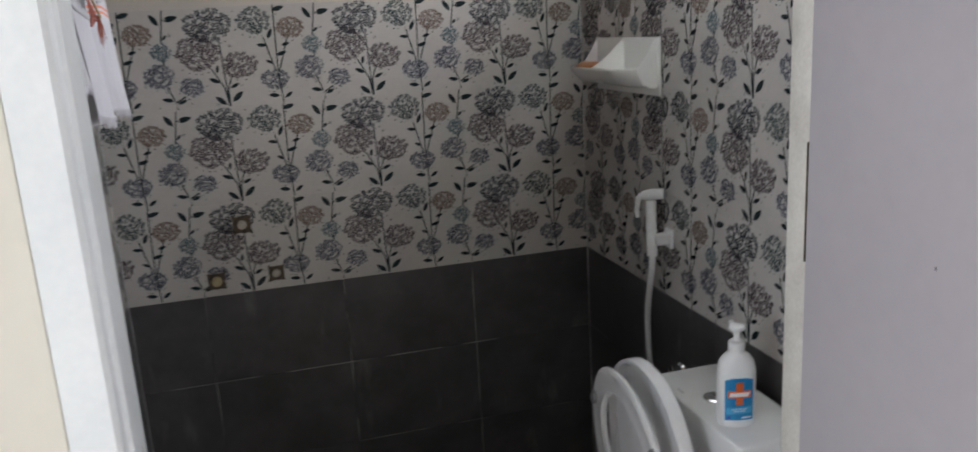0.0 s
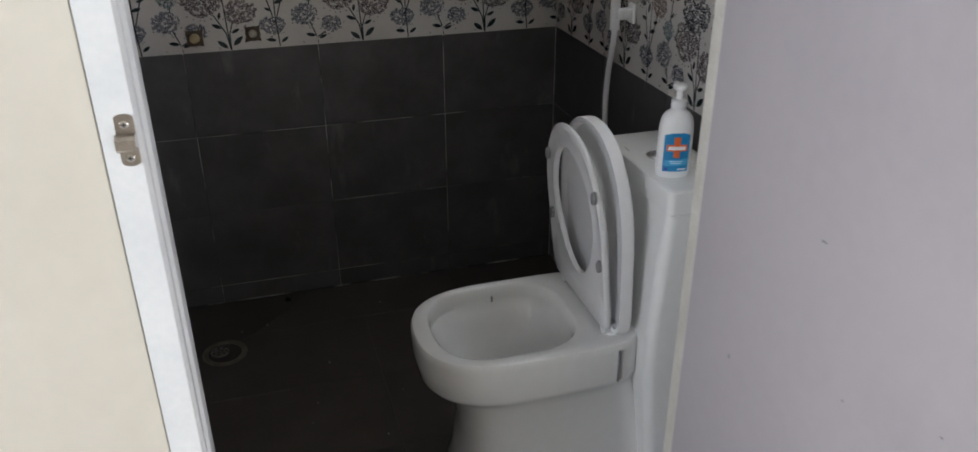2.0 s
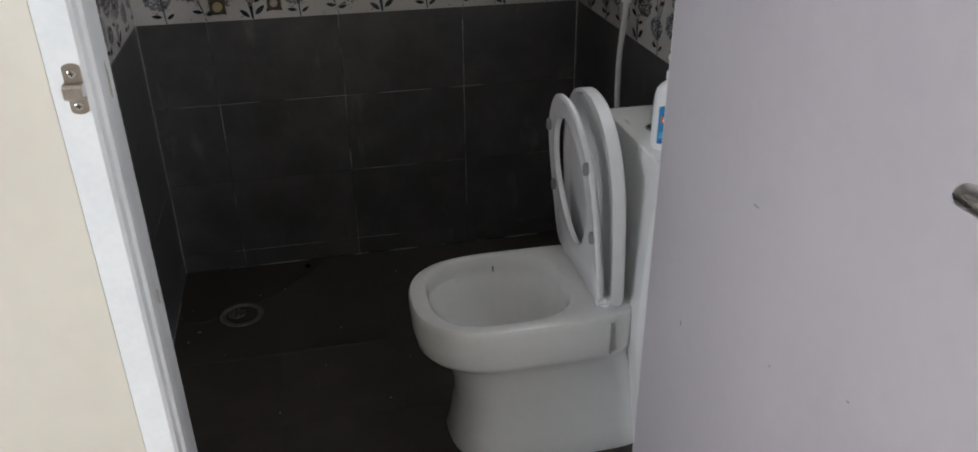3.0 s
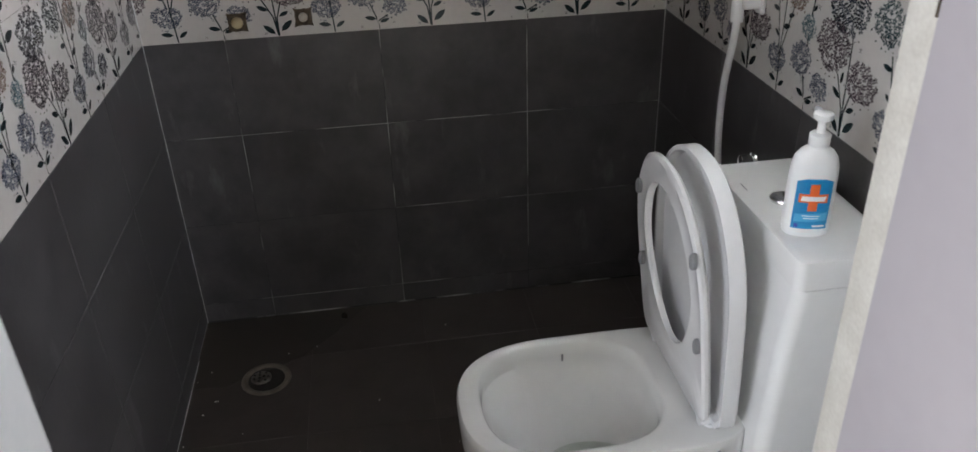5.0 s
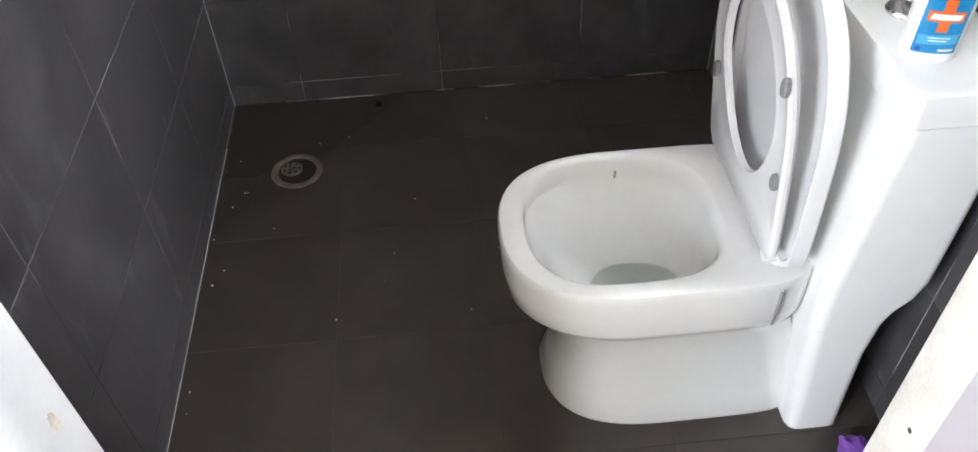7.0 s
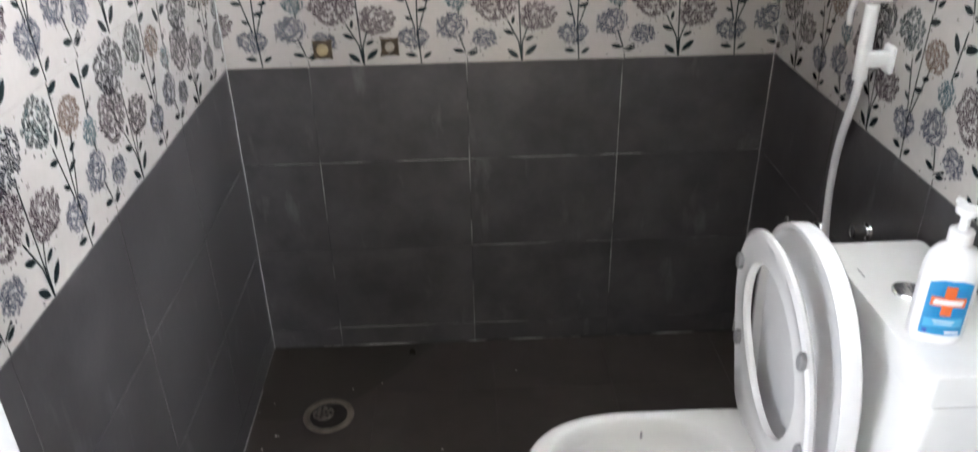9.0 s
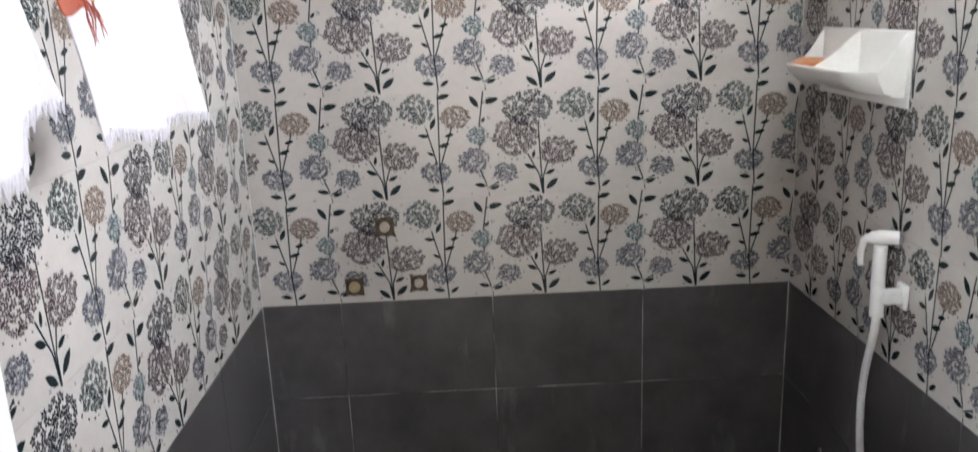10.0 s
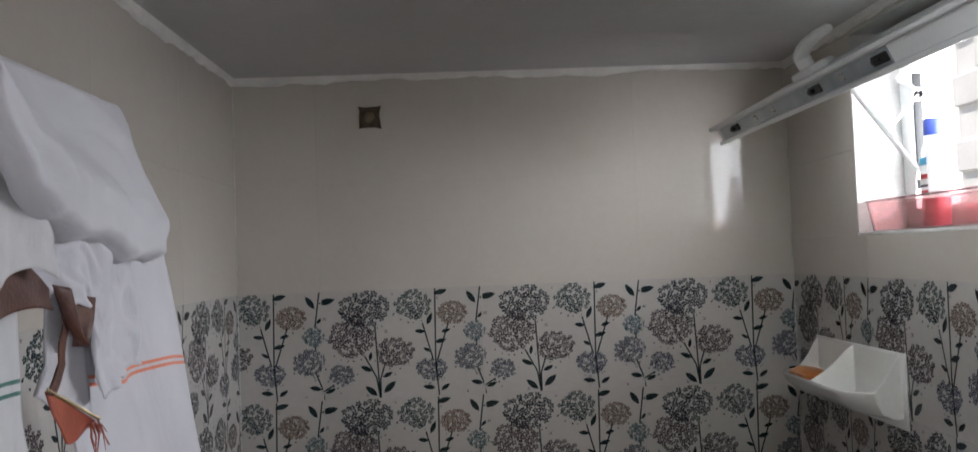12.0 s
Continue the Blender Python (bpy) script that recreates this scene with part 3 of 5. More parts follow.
b = bmesh.new()
rings(b, [
    bowl_ring(0.712, 1.19, 0.148, 0.0, 2.6, 6), bowl_ring(0.708, 1.19, 0.151, 0.012, 2.6, 6), bowl_ring(0.722, 1.18, 0.143, 0.06, 2.6, 6),
    bowl_ring(0.728, 1.16, 0.141, 0.14, 2.6, 6), bowl_ring(0.716, 1.14, 0.145, 0.21, 2.6, 6), bowl_ring(0.690, 1.12, 0.153, 0.262, 2.6, 6),
    bowl_ring(0.664, 1.12, 0.161, 0.286, 2.6, 6), bowl_ring(0.646, 1.12, 0.167, 0.293, 2.6, 6), bowl_ring(0.638, 1.12, 0.170, 0.305, 2.6, 6),
    bowl_ring(0.633, 1.12, 0.172, 0.34, 2.6, 6), bowl_ring(0.632, 1.12, 0.172, 0.380, 2.6, 6), bowl_ring(0.633, 1.12, 0.1715, 0.393, 2.6, 6),
    bowl_ring(0.636, 1.12, 0.1690, 0.3985, 2.6, 6), bowl_ring(0.642, 1.115, 0.164, 0.4008, 2.6, 6),
    bowl_ring(0.666, 1.000, 0.1500, 0.4003, 2.6, 3.2, CY + 0.006), bowl_ring(0.671, 0.996, 0.1460, 0.3985, 2.6, 3.2, CY + 0.006), bowl_ring(0.675, 0.992, 0.1420, 0.394, 2.6, 3.2, CY + 0.006),
    bowl_ring(0.678, 0.987, 0.1360, 0.372, 2.6, 3.2, CY + 0.006), bowl_ring(0.680, 0.986, 0.1350, 0.358, 2.6, 3.2, CY + 0.006), bowl_ring(0.692, 0.984, 0.1250, 0.345, 2.5, 3.0, CY + 0.006), bowl_ring(0.712, 0.980, 0.1110, 0.310, 2.4, 2.8, CY + 0.006),
    bowl_ring(0.745, 0.972, 0.087, 0.265, 2.3, 2.6), bowl_ring(0.780, 0.962, 0.068, 0.232, 2.2, 2.4), bowl_ring(0.815, 0.950, 0.048, 0.205, 2.1, 2.2),
    bowl_ring(0.84, 0.940, 0.034, 0.18, 2, 2)], True, True)
under("bowl", b, M["ceramic"], toilet)
b = bmesh.new()
rings(b, [bowl_ring(0.796, 0.957, 0.060, 0.2195, 2.15, 2.3), bowl_ring(0.796, 0.957, 0.060, 0.2200, 2.15, 2.3)])
under("water", b, M["water"], toilet, "still water in the bowl")
b = bmesh.new()
TY = -0.975
rings(b, [
    tank_ring(1.138, 1.236, 0.159, 0.0, 0.022, TY), tank_ring(1.134, 1.233, 0.159, 0.06, 0.022, TY), tank_ring(1.117, 1.224, 0.161, 0.22, 0.022, TY), tank_ring(1.108, 1.230, 0.162, 0.30, 0.022, TY),
    tank_ring(1.106, 1.242, 0.163, 0.335, 0.022, TY), tank_ring(1.105, 1.264, 0.163, 0.362, 0.022, TY), tank_ring(1.104, 1.273, 0.164, 0.40, 0.022, TY), tank_ring(1.112, 1.274, 0.165, 0.60, 0.022, TY), tank_ring(1.123, 1.274, 0.165, 0.704, 0.020, TY), tank_ring(1.129, 1.269, 0.159, 0.7055, 0.016, TY), tank_ring(1.129, 1.269, 0.159, 0.7205, 0.016, TY)])
under("tank", b, M["ceramic"], toilet)
b = bmesh.new()
rings(b, [tank_ring(1.119, 1.276, 0.168, 0.7085, 0.014, TY), tank_ring(1.116, 1.280, 0.170, 0.7105, 0.014, TY), tank_ring(1.115, 1.281, 0.171, 0.750, 0.014, TY), tank_ring(1.117, 1.279, 0.169, 0.7575, 0.013, TY), tank_ring(1.124, 1.272, 0.162, 0.7605, 0.010, TY)])
under("tank_lid", b, M["ceramic"], toilet)
LID = 0.7605
b = lathe(bmesh.new(), [(0.024, LID - 0.002), (0.024, LID + 0.003), (0.021, LID + 0.0045), (0.0205, LID + 0.003)], (1.182, -0.958, 0), "z", 32)
btn = under("flush_button", b, M["chrome"], toilet, "round chrome dual flush button")
for sx in (-1, 1):
    b = bmesh.new()
    loop = []
    for k in range(13):
        a = radians(-82 + 164 * k / 12)
        loop.append((1.182 + sx * (0.0012 + 0.0185 * math.cos(a)), -0.958 + 0.0185 * math.sin(a)))
    rings(b, [[(x, y, z) for x, y in loop] for z in (LID + 0.001, LID + 0.0055)])
    under("button_half", b, M["chrome"], btn)
b = box(bmesh.new(), (1.136, -0.915, LID - 0.001), (1.1375, -0.890, LID + 0.0006))
under("maker_mark", b, M["rubber"], toilet, "small faint grey maker's mark")
b = box(bmesh.new(), (0.853, CY + 0.1390, 0.360), (0.857, CY + 0.1425, 0.376), 0.001)
under("overflow_slot", b, M["rubber"], toilet)
b = box(bmesh.new(), (1.046, CY - 0.1745, 0.306), (1.050, CY - 0.170, 0.386), 0.001)
under("side_seam", b, M["rubber"], toilet, "grey seam at the side of the bowl")


def seat_outline(scale, up, n=64, half=0.166, tall=0.416, base=0.012):
    """Outline in the raised plane: u across, w upwards from the hinge."""
    loop = []
    for i in range(n):
        a = 2 * math.pi * (i + 0.5) / n
        c, s = math.cos(a), math.sin(a)
        e = 2.2 if s > 0 else 14.0
        k = (abs(c) ** e + abs(s) ** e) ** (-1 / e)
        mid = base + tall * 0.50
        hgt = (tall - tall * 0.50 + base) if s > 0 else (mid - base)
        narrow = 1.0 - 0.025 * max(0.0, -s * k) ** 2
        loop.append((half * scale * c * k * narrow, mid + up + hgt * scale * s * k))
    return loop


def raised(loop, x_base, lean, depth, z0=RIM + 0.004, inset=0.0):
    return [(x_base - w * math.sin(lean) - depth * math.cos(lean), CY + u, z0 + w * math.cos(lean) - depth * math.sin(lean) * 0.0) for u, w in loop]


LEAN_S, LEAN_L = radians(6.4), radians(2.9)
b = bmesh.new()
o = [(u + 0.006, w) for u, w in seat_outline(1.0, 0, half=0.160)]
o2 = [(u + 0.006, w) for u, w in seat_outline(0.965, 0, half=0.160)]
hole = []
for i in range(64):
    a = 2 * math.pi * (i + 0.5) / 64
    c, h = math.cos(a), math.sin(a)
    hole.append((0.006 + 0.110 * c * (1.0 - 0.18 * max(0.0, -h)), 0.242 + 0.150 * h))
mid = [(lerp(p[0], q[0], 0.5), lerp(p[1], q[1], 0.5)) for p, q in zip(o2, hole)]
SX = 1.041
loops = [raised(hole, SX, LEAN_S, 0.004), raised(o2, SX, LEAN_S, 0.000), raised(o, SX, LEAN_S, 0.006), raised(o, SX, LEAN_S, 0.012), raised(o2, SX, LEAN_S, 0.016), raised(mid, SX, LEAN_S, 0.0125), raised([(u * 1.04, w) for u, w in hole], SX, LEAN_S, 0.016), raised(hole, SX, LEAN_S, 0.012), raised(hole, SX, LEAN_S, 0.004)]
rings(b, loops, False, False)
bmesh.ops.remove_doubles(b, verts=b.verts[:], dist=1e-5)
seat = under("seat", b, M["seat_plastic"], toilet, "raised white plastic seat ring")
for su in (-1, 1):
    for w, uu in ((0.335, 0.130), (0.180, 0.137)):
        b = bmesh.new()
        px = SX - w * math.sin(LEAN_S) - 0.015
        lathe(b, [(0.0105, 0.0), (0.0105, -0.006), (0.0085, -0.008)], (px, CY + su * uu, RIM + 0.004 + w * math.cos(LEAN_S)), "x", 18)
        bmesh.ops.scale(b, vec=(1, 0.85, 1.35), verts=b.verts[:], space=Matrix.Translation((-px, -(CY + su * uu), -(RIM + 0.004 + w * math.cos(LEAN_S)))))
        under("bumper", b, M["rubber"], seat, "grey rubber bumper")
b = bmesh.new()
LX = 1.072
lo = seat_outline(1.03, 0.0, tall=0.418)
li = seat_outline(0.965, 0.0, tall=0.418)
lm = seat_outline(0.70, 0.0, tall=0.418)
lb = seat_outline(0.95, 0.0, tall=0.418)
rings(b, [raised(lm, LX, LEAN_L, 0.010), raised(li, LX, LEAN_L, 0.012), raised(seat_outline(0.985, 0, tall=0.418), LX, LEAN_L, 0.021), raised(seat_outline(0.990, 0, tall=0.418), LX, LEAN_L, 0.0250), raised(seat_outline(1.026, 0, tall=0.418), LX, LEAN_L, 0.0258), raised(lo, LX, LEAN_L, 0.0245), raised(lo, LX, LEAN_L, 0.000), raised(seat_outline(1.015, 0, tall=0.418), LX, LEAN_L, -0.003), raised(lb, LX, LEAN_L, -0.005)])
lid = under("lid", b, M["seat_plastic"], toilet, "raised white plastic lid")
for su in (-1, 1):
    b = tube(bmesh.new(), [(SX - 0.012, CY + su * 0.118, RIM + 0.012), (SX + 0.030, CY + su * 0.118, RIM + 0.012)], 0.011, 16)
    lathe(b, [(0.014, RIM), (0.014, RIM + 0.006), (0.010, RIM + 0.008)], (SX + 0.010, CY + su * 0.118, 0), "z", 18)
    under("hinge", b, M["seat_plastic"], toilet, "white plastic seat hinge")

# ---- pump bottle on the tank ----
BX, BY = 1.162, -1.060
TURN = radians(-15)
pump = thing("pump_bottle", "white pump bottle with a blue and orange label", "bottle", (BX, BY, LID))
pump.rotation_euler = (0, 0, TURN)
pump.scale = (1.08, 1.08, 1.14)


def oval(rx, ry, z, n=40, e=2.4):
    out = []
    for i in range(n):
        a = 2 * math.pi * i / n
        c, s = math.cos(a), math.sin(a)
        k = (abs(c) ** e + abs(s) ** e) ** (-1 / e)
        out.append((rx * c * k, ry * s * k, z))
    return out


b = rings(bmesh.new(), [oval(0.027, 0.016, 0.0), oval(0.0305, 0.0185, 0.003), oval(0.032, 0.020, 0.010), oval(0.032, 0.020, 0.085), oval(0.031, 0.0195, 0.098), oval(0.028, 0.0185, 0.109), oval(0.022, 0.0165, 0.117, e=2.2), oval(0.0145, 0.0135, 0.122, e=2), oval(0.0115, 0.0115, 0.125, e=2)])
part("body", b, M["bottle"], pump)
b = lathe(bmesh.new(), [(0.0125, 0.124), (0.0138, 0.126), (0.0138, 0.139), (0.0115, 0.141), (0.006, 0.1415), (0.0055, 0.152)], n=28)
part("collar", b, M["bottle"], pump)
b = bmesh.new()
lathe(b, [(0.0050, 0.150), (0.0062, 0.156), (0.0125, 0.160), (0.0132, 0.163), (0.0125, 0.1665), (0.009, 0.168)], n=28)
tube(b, [(0, 0.006, 0.1625), (0, 0.025, 0.1620), (0, 0.034, 0.1600), (0, 0.036, 0.1565)], [0.0048, 0.0042, 0.0036, 0.003], 12)
part("pump_head", b, M["bottle"], pump)


def curved_panel(name, outline, mat, off, parent, label=""):
    """A paper label bent round the oval front of the bottle."""
    b = bmesh.new()
    f = b.faces.new([b.verts.new((x, 0, z)) for x, z in outline])
    for cut in [0.004 * k for k in range(-7, 8)]:
        bmesh.ops.bisect_plane(b, geom=b.verts[:] + b.edges[:] + b.faces[:], plane_co=(cut, 0, 0), plane_no=(1, 0, 0))
    for v in b.verts:
        q = min(1.0, abs(v.co.x) / 0.0322)
        v.co.y = -(0.0202 * (1 - q ** 2.4) ** (1 / 2.4)) - off
    geo = bmesh.ops.extrude_face_region(b, geom=b.faces[:])
    bmesh.ops.translate(b, verts=[e for e in geo["geom"] if isinstance(e, bmesh.types.BMVert)], vec=(0, 0.0004, 0))
    return part(name, b, mat, parent, label)


lab = curved_panel("label", [(-0.0235, 0.014), (0.0235, 0.014), (0.0235, 0.081), (0.012, 0.0850), (-0.012, 0.0850), (-0.0235, 0.081)], M["label_blue"], 0.0004, pump, "blue printed paper label")
curved_panel("cross", [(-0.006, 0.040), (0.006, 0.040), (0.006, 0.052), (0.019, 0.052), (0.019, 0.064), (0.006, 0.064), (0.006, 0.078), (-0.006, 0.078), (-0.006, 0.064), (-0.019, 0.064), (-0.019, 0.052), (-0.006, 0.052)], M["label_orange"], 0.0009, lab, "orange cross")
curved_panel("name_bar", [(-0.0165, 0.0545), (0.0150, 0.0545), (0.0165, 0.0610), (-0.0150, 0.0610)], M["label_white"], 0.0013, lab, "white lettered bar")
curved_panel("pale_band", [(-0.021, 0.024), (0.021, 0.026), (0.021, 0.0375), (-0.021, 0.0350)], M["label_sky"], 0.0009, lab)
for z, w in ((0.0325, 0.012), (0.0290, 0.010)):
    curved_panel("text_line", [(-w, z), (w, z), (w, z + 0.0012), (-w, z + 0.0012)], M["label_white"], 0.0012, lab)
curved_panel("small_mark", [(-0.020, 0.016), (-0.015, 0.016), (-0.015, 0.021), (-0.020, 0.021)], M["cap_blue"], 0.0009, lab)
curved_panel("text_line", [(0.004, 0.017), (0.020, 0.017), (0.020, 0.0195), (0.004, 0.0195)], M["label_white"], 0.0009, lab)

# ---- floor drain ----
drain = thing("floor_drain", "round steel floor drain set in the dark tiles", "drain", (0.189, -0.292, 0.0))
b = lathe(bmesh.new(), [(0.064, 0.0002), (0.0635, 0.0030), (0.060, 0.0052), (0.054, 0.0048), (0.049, 0.0022), (0.047, 0.0006)], n=48)
part("ring", b, M["drain_rim"], drain)
part("well", lathe(bmesh.new(), [(0.0475, 0.0003), (0.0475, 0.0007), (0.02, 0.0008)], n=40), M["drain_dark"], drain)
b = bmesh.new()
lathe(b, [(0.027, 0.0009), (0.026, 0.0022), (0.020, 0.0046), (0.010, 0.0060), (0.004, 0.0063)], (-0.014, 0.008, 0), n=32)
strainer = part("strainer", b, M["drain_steel"], drain, "dull domed strainer with round holes")
for k in range(10):
    r, a = (0.018, 2 * math.pi * k / 7) if k < 7 else (0.007, 2 * math.pi * k / 3)
    z = 0.0046 if k < 7 else 0.0060
    part("strainer_hole", lathe(bmesh.new(), [(0.0038, z - 0.001), (0.0038, z + 0.0006), (0.0015, z + 0.0007)], (-0.014 + r * math.cos(a), 0.008 + r * math.sin(a), 0), n=12), M["drain_dark"], strainer)

# ---- hand spray on the wall ----
spray = thing("hand_spray", "white plastic toilet hand spray hung in its wall bracket", "hand spray", (WIDE, -0.52, 0.99))
b = bmesh.new()
box(b, (WIDE - 0.010, -0.552, 0.945), (WIDE, -0.515, 0.995), 0.006, 3)
box(b, (WIDE - 0.045, -0.545, 0.955), (WIDE - 0.006, -0.523, 0.985), 0.008, 3)
under("bracket", b, M["white_plastic"], spray)
b = tube(bmesh.new(), spline([(WIDE - 0.048, -0.528, 0.930), (WIDE - 0.047, -0.524, 0.975), (WIDE - 0.044, -0.516, 1.030), (WIDE - 0.042, -0.512, 1.062)], 5), 0.0125, 18)
under("handle", b, M["white_plastic"], spray)
b = bmesh.new()
tube(b, [(WIDE - 0.016, -0.526, 1.079), (WIDE - 0.040, -0.514, 1.078), (WIDE - 0.054, -0.506, 1.076), (WIDE - 0.063, -0.501, 1.072)], [0.0125, 0.0135, 0.0120, 0.0080], 18)
under("spray_head", b, M["white_plastic"], spray)
b = lathe(bmesh.new(), [(0.012, 0), (0.012, 0.004), (0.009, 0.005)], (WIDE - 0.017, -0.5255, 1.079), "x", 20)
under("nozzle_plate", b, M["rubber"], spray)
b = tube(bmesh.new(), [(WIDE - 0.060, -0.502, 1.078), (WIDE - 0.068, -0.498, 1.068), (WIDE - 0.071, -0.496, 1.045), (WIDE - 0.070, -0.497, 1.022)], [0.0075, 0.0070, 0.0062, 0.0052], 12)
under("trigger", b, M["white_plastic"], spray)
b = tube(bmesh.new(), spline([(WIDE - 0.048, -0.529, 0.932), (WIDE - 0.046, -0.520, 0.89), (WIDE - 0.040, -0.488, 0.80), (WIDE - 0.036, -0.475, 0.72), (WIDE - 0.038, -0.488, 0.64), (WIDE - 0.040, -0.512, 0.56), (WIDE - 0.042, -0.515, 0.47), (WIDE - 0.044, -0.480, 0.41), (WIDE - 0.044, -0.420, 0.415), (WIDE - 0.044, -0.395, 0.49)], 8), 0.0075, 14)
under("hose", b, M["white_plastic"], spray, "white plastic hose")

valve = thing("angle_valve", "small chrome angle valve on the dark tiles", "valve", (WIDE, -0.395, 0.545))
b = lathe(bmesh.new(), [(0.024, 0.0), (0.022, -0.006), (0.009, -0.009), (0.009, -0.028), (0.012, -0.030), (0.012, -0.058), (0.009, -0.060)], (WIDE, -0.395, 0.545), "x", 24)
under("body", b, M["chrome"], valve)
b = lathe(bmesh.new(), [(0.008, -0.055), (0.008, -0.010), (0.006, 0.0)], (WIDE - 0.044, -0.395, 0.545), "z", 20)
under("outlet", b, M["chrome"], valve)
b = tube(bmesh.new(), [(WIDE - 0.058, -0.395, 0.545), (WIDE - 0.070, -0.395, 0.550), (WIDE - 0.074, -0.393, 0.585)], [0.007, 0.007, 0.005], 14)
under("lever", b, M["chrome"], valve)
stub = thing("pipe_stub", "short capped chrome pipe stub on the dark tiles", "pipe", (WIDE, -0.585, 0.650))
b = lathe(bmesh.new(), [(0.017, 0.0), (0.016, -0.004), (0.0105, -0.005), (0.0105, -0.018), (0.013, -0.019), (0.013, -0.030), (0.010, -0.032)], (WIDE, -0.585, 0.650), "x", 24)
under("cap", b, M["chrome"], stub)

# ---- soap dish ----
dish = thing("soap_dish", "white two-part soap dish fixed to the printed tiles", "soap dish", (WIDE, -0.30, 1.33))


def dish_shell(bm, y0, y1):
    """A scoop: high back, low rounded front lip that sweeps up to the back at both ends."""
    n = 44
    prof_o = [(0.0, 1.440), (0.0, 1.328), (-0.020, 1.325), (-0.046, 1.327), (-0.076, 1.336), (-0.096, 1.354), (-0.104, 1.370), (-0.103, 1.374)]
    prof_i = [(-0.099, 1.374), (-0.095, 1.366), (-0.085, 1.352), (-0.068, 1.343), (-0.040, 1.338), (-0.018, 1.342), (-0.011, 1.356), (-0.008, 1.440)]
    loops = []
    for k in range(n + 1):
        p = -math.cos(math.pi * k / n)
        y = (y0 + y1) / 2 + p * (y1 - y0) / 2
        e = 0.46 * max(0.0, (abs(p) - 0.66) / 0.34) ** 2.2
        loop = []
        for x, z in prof_o + prof_i:
            loop.append((WIDE + x * (1 - e), y, z))
        loops.append(loop)
    return rings(bm, loops)


b = dish_shell(bmesh.new(), -0.478, -0.125)
under("tray", b, M["soap_dish"], dish)
b = box(bmesh.new(), (WIDE - 0.004, -0.490, 1.306), (WIDE, -0.118, 1.444), 0.0015)
under("back_plate", b, M["soap_dish"], dish)
crest = spline([(-0.004, 0, 1.442), (-0.024, 0, 1.430), (-0.052, 0, 1.404), (-0.080, 0, 1.384), (-0.100, 0, 1.373)], 5)
for y, deep, thick, name in ((-0.302, 1.0, 1.0, "divider"), (-0.474, 0.555, 0.8, "end_wall"), (-0.129, 0.555, 0.8, "end_wall")):
    b = bmesh.new()
    loops = []
    for p in crest:
        low = 1.334 if p[0] > -0.076 else 1.334 + (-0.076 - p[0]) * 1.3
        steps = ((-0.011, low), (-0.0050, lerp(low, p[2], 0.7)), (-0.0022, p[2] - 0.001), (0.0, p[2]), (0.0022, p[2] - 0.001), (0.0050, lerp(low, p[2], 0.7)), (0.011, low))
        loops.append([(WIDE + p[0] * deep, y + dy * thick * (1.0 if name == "divider" else 0.55), z) for dy, z in steps])
    under(name, rings(b, loops), M["soap_dish"], dish)
bar = thing("soap_bar", "worn orange-brown bar of soap lying in the dish", "soap", (WIDE - 0.058, -0.205, 1.3445))
b = bmesh.new()
rings(b, [oval(0.020, 0.036, 0.0, e=2.6), oval(0.029, 0.050, 0.005, e=2.6), oval(0.031, 0.054, 0.014, e=2.5), oval(0.028, 0.050, 0.025, e=2.4), oval(0.018, 0.034, 0.031, e=2.2)])
part("bar", b, M["soap"], bar)
bar.scale = (1.12, 1.25, 1.25)

# ---- open pipe points in the back wall ----


def pipe_point(x, z, w, mat, r, seed):
    t = thing("pipe_point", "unfinished square pipe opening with a plugged pipe end", "pipe outlet", (x, 0, z), "open pipe points")
    rnd = random.Random(seed)
    b = bmesh.new()
    n = 28
    out, inn = [], []
    for k in range(n):
        a = 2 * math.pi * (k + 0.5) / n
        c, s = math.cos(a), math.sin(a)
        q = (abs(c) ** 12 + abs(s) ** 12) ** (-1 / 12)
        j = rnd.uniform(0.94, 1.05) * (1.0 + (0.22 if abs(abs(c) - abs(s)) < 0.18 else 0.0))
        out.append((w * c * q * j, w * s * q * j))
        inn.append((w * 0.78 * c * q * j, w * 0.78 * s * q * j))
    rings(b, [[(u, -0.0003, v) for u, v in out], [(u, -0.0030, v) for u, v in [(p[0] * 0.97, p[1] * 0.97) for p in out]], [(u, -0.0026, v) for u, v in inn], [(u, -0.0008, v) for u, v in inn]])
    part("cut_edge", b, M["hole_dark"], t)
    b = lathe(bmesh.new(), [(r, -0.0006), (r, -0.006), (r * 0.82, -0.0075), (r * 0.75, -0.0055), (r * 0.3, -0.0055)], (0, 0, 0), "y", 24)
    part("plug", b, mat, t)
    return t


for px, pz, w, mt, r in ((0.315, 1.009, 0.0235, M["pipe_end"], 0.0125), (0.231, 0.860, 0.0215, M["brass"], 0.014), (0.389, 0.863, 0.0205, M["pipe_end"], 0.0112), (0.321, 1.984, 0.024, M["brass_dark"], 0.013)):
    pipe_point(px, pz, w, mt, r, int(px * 1000))

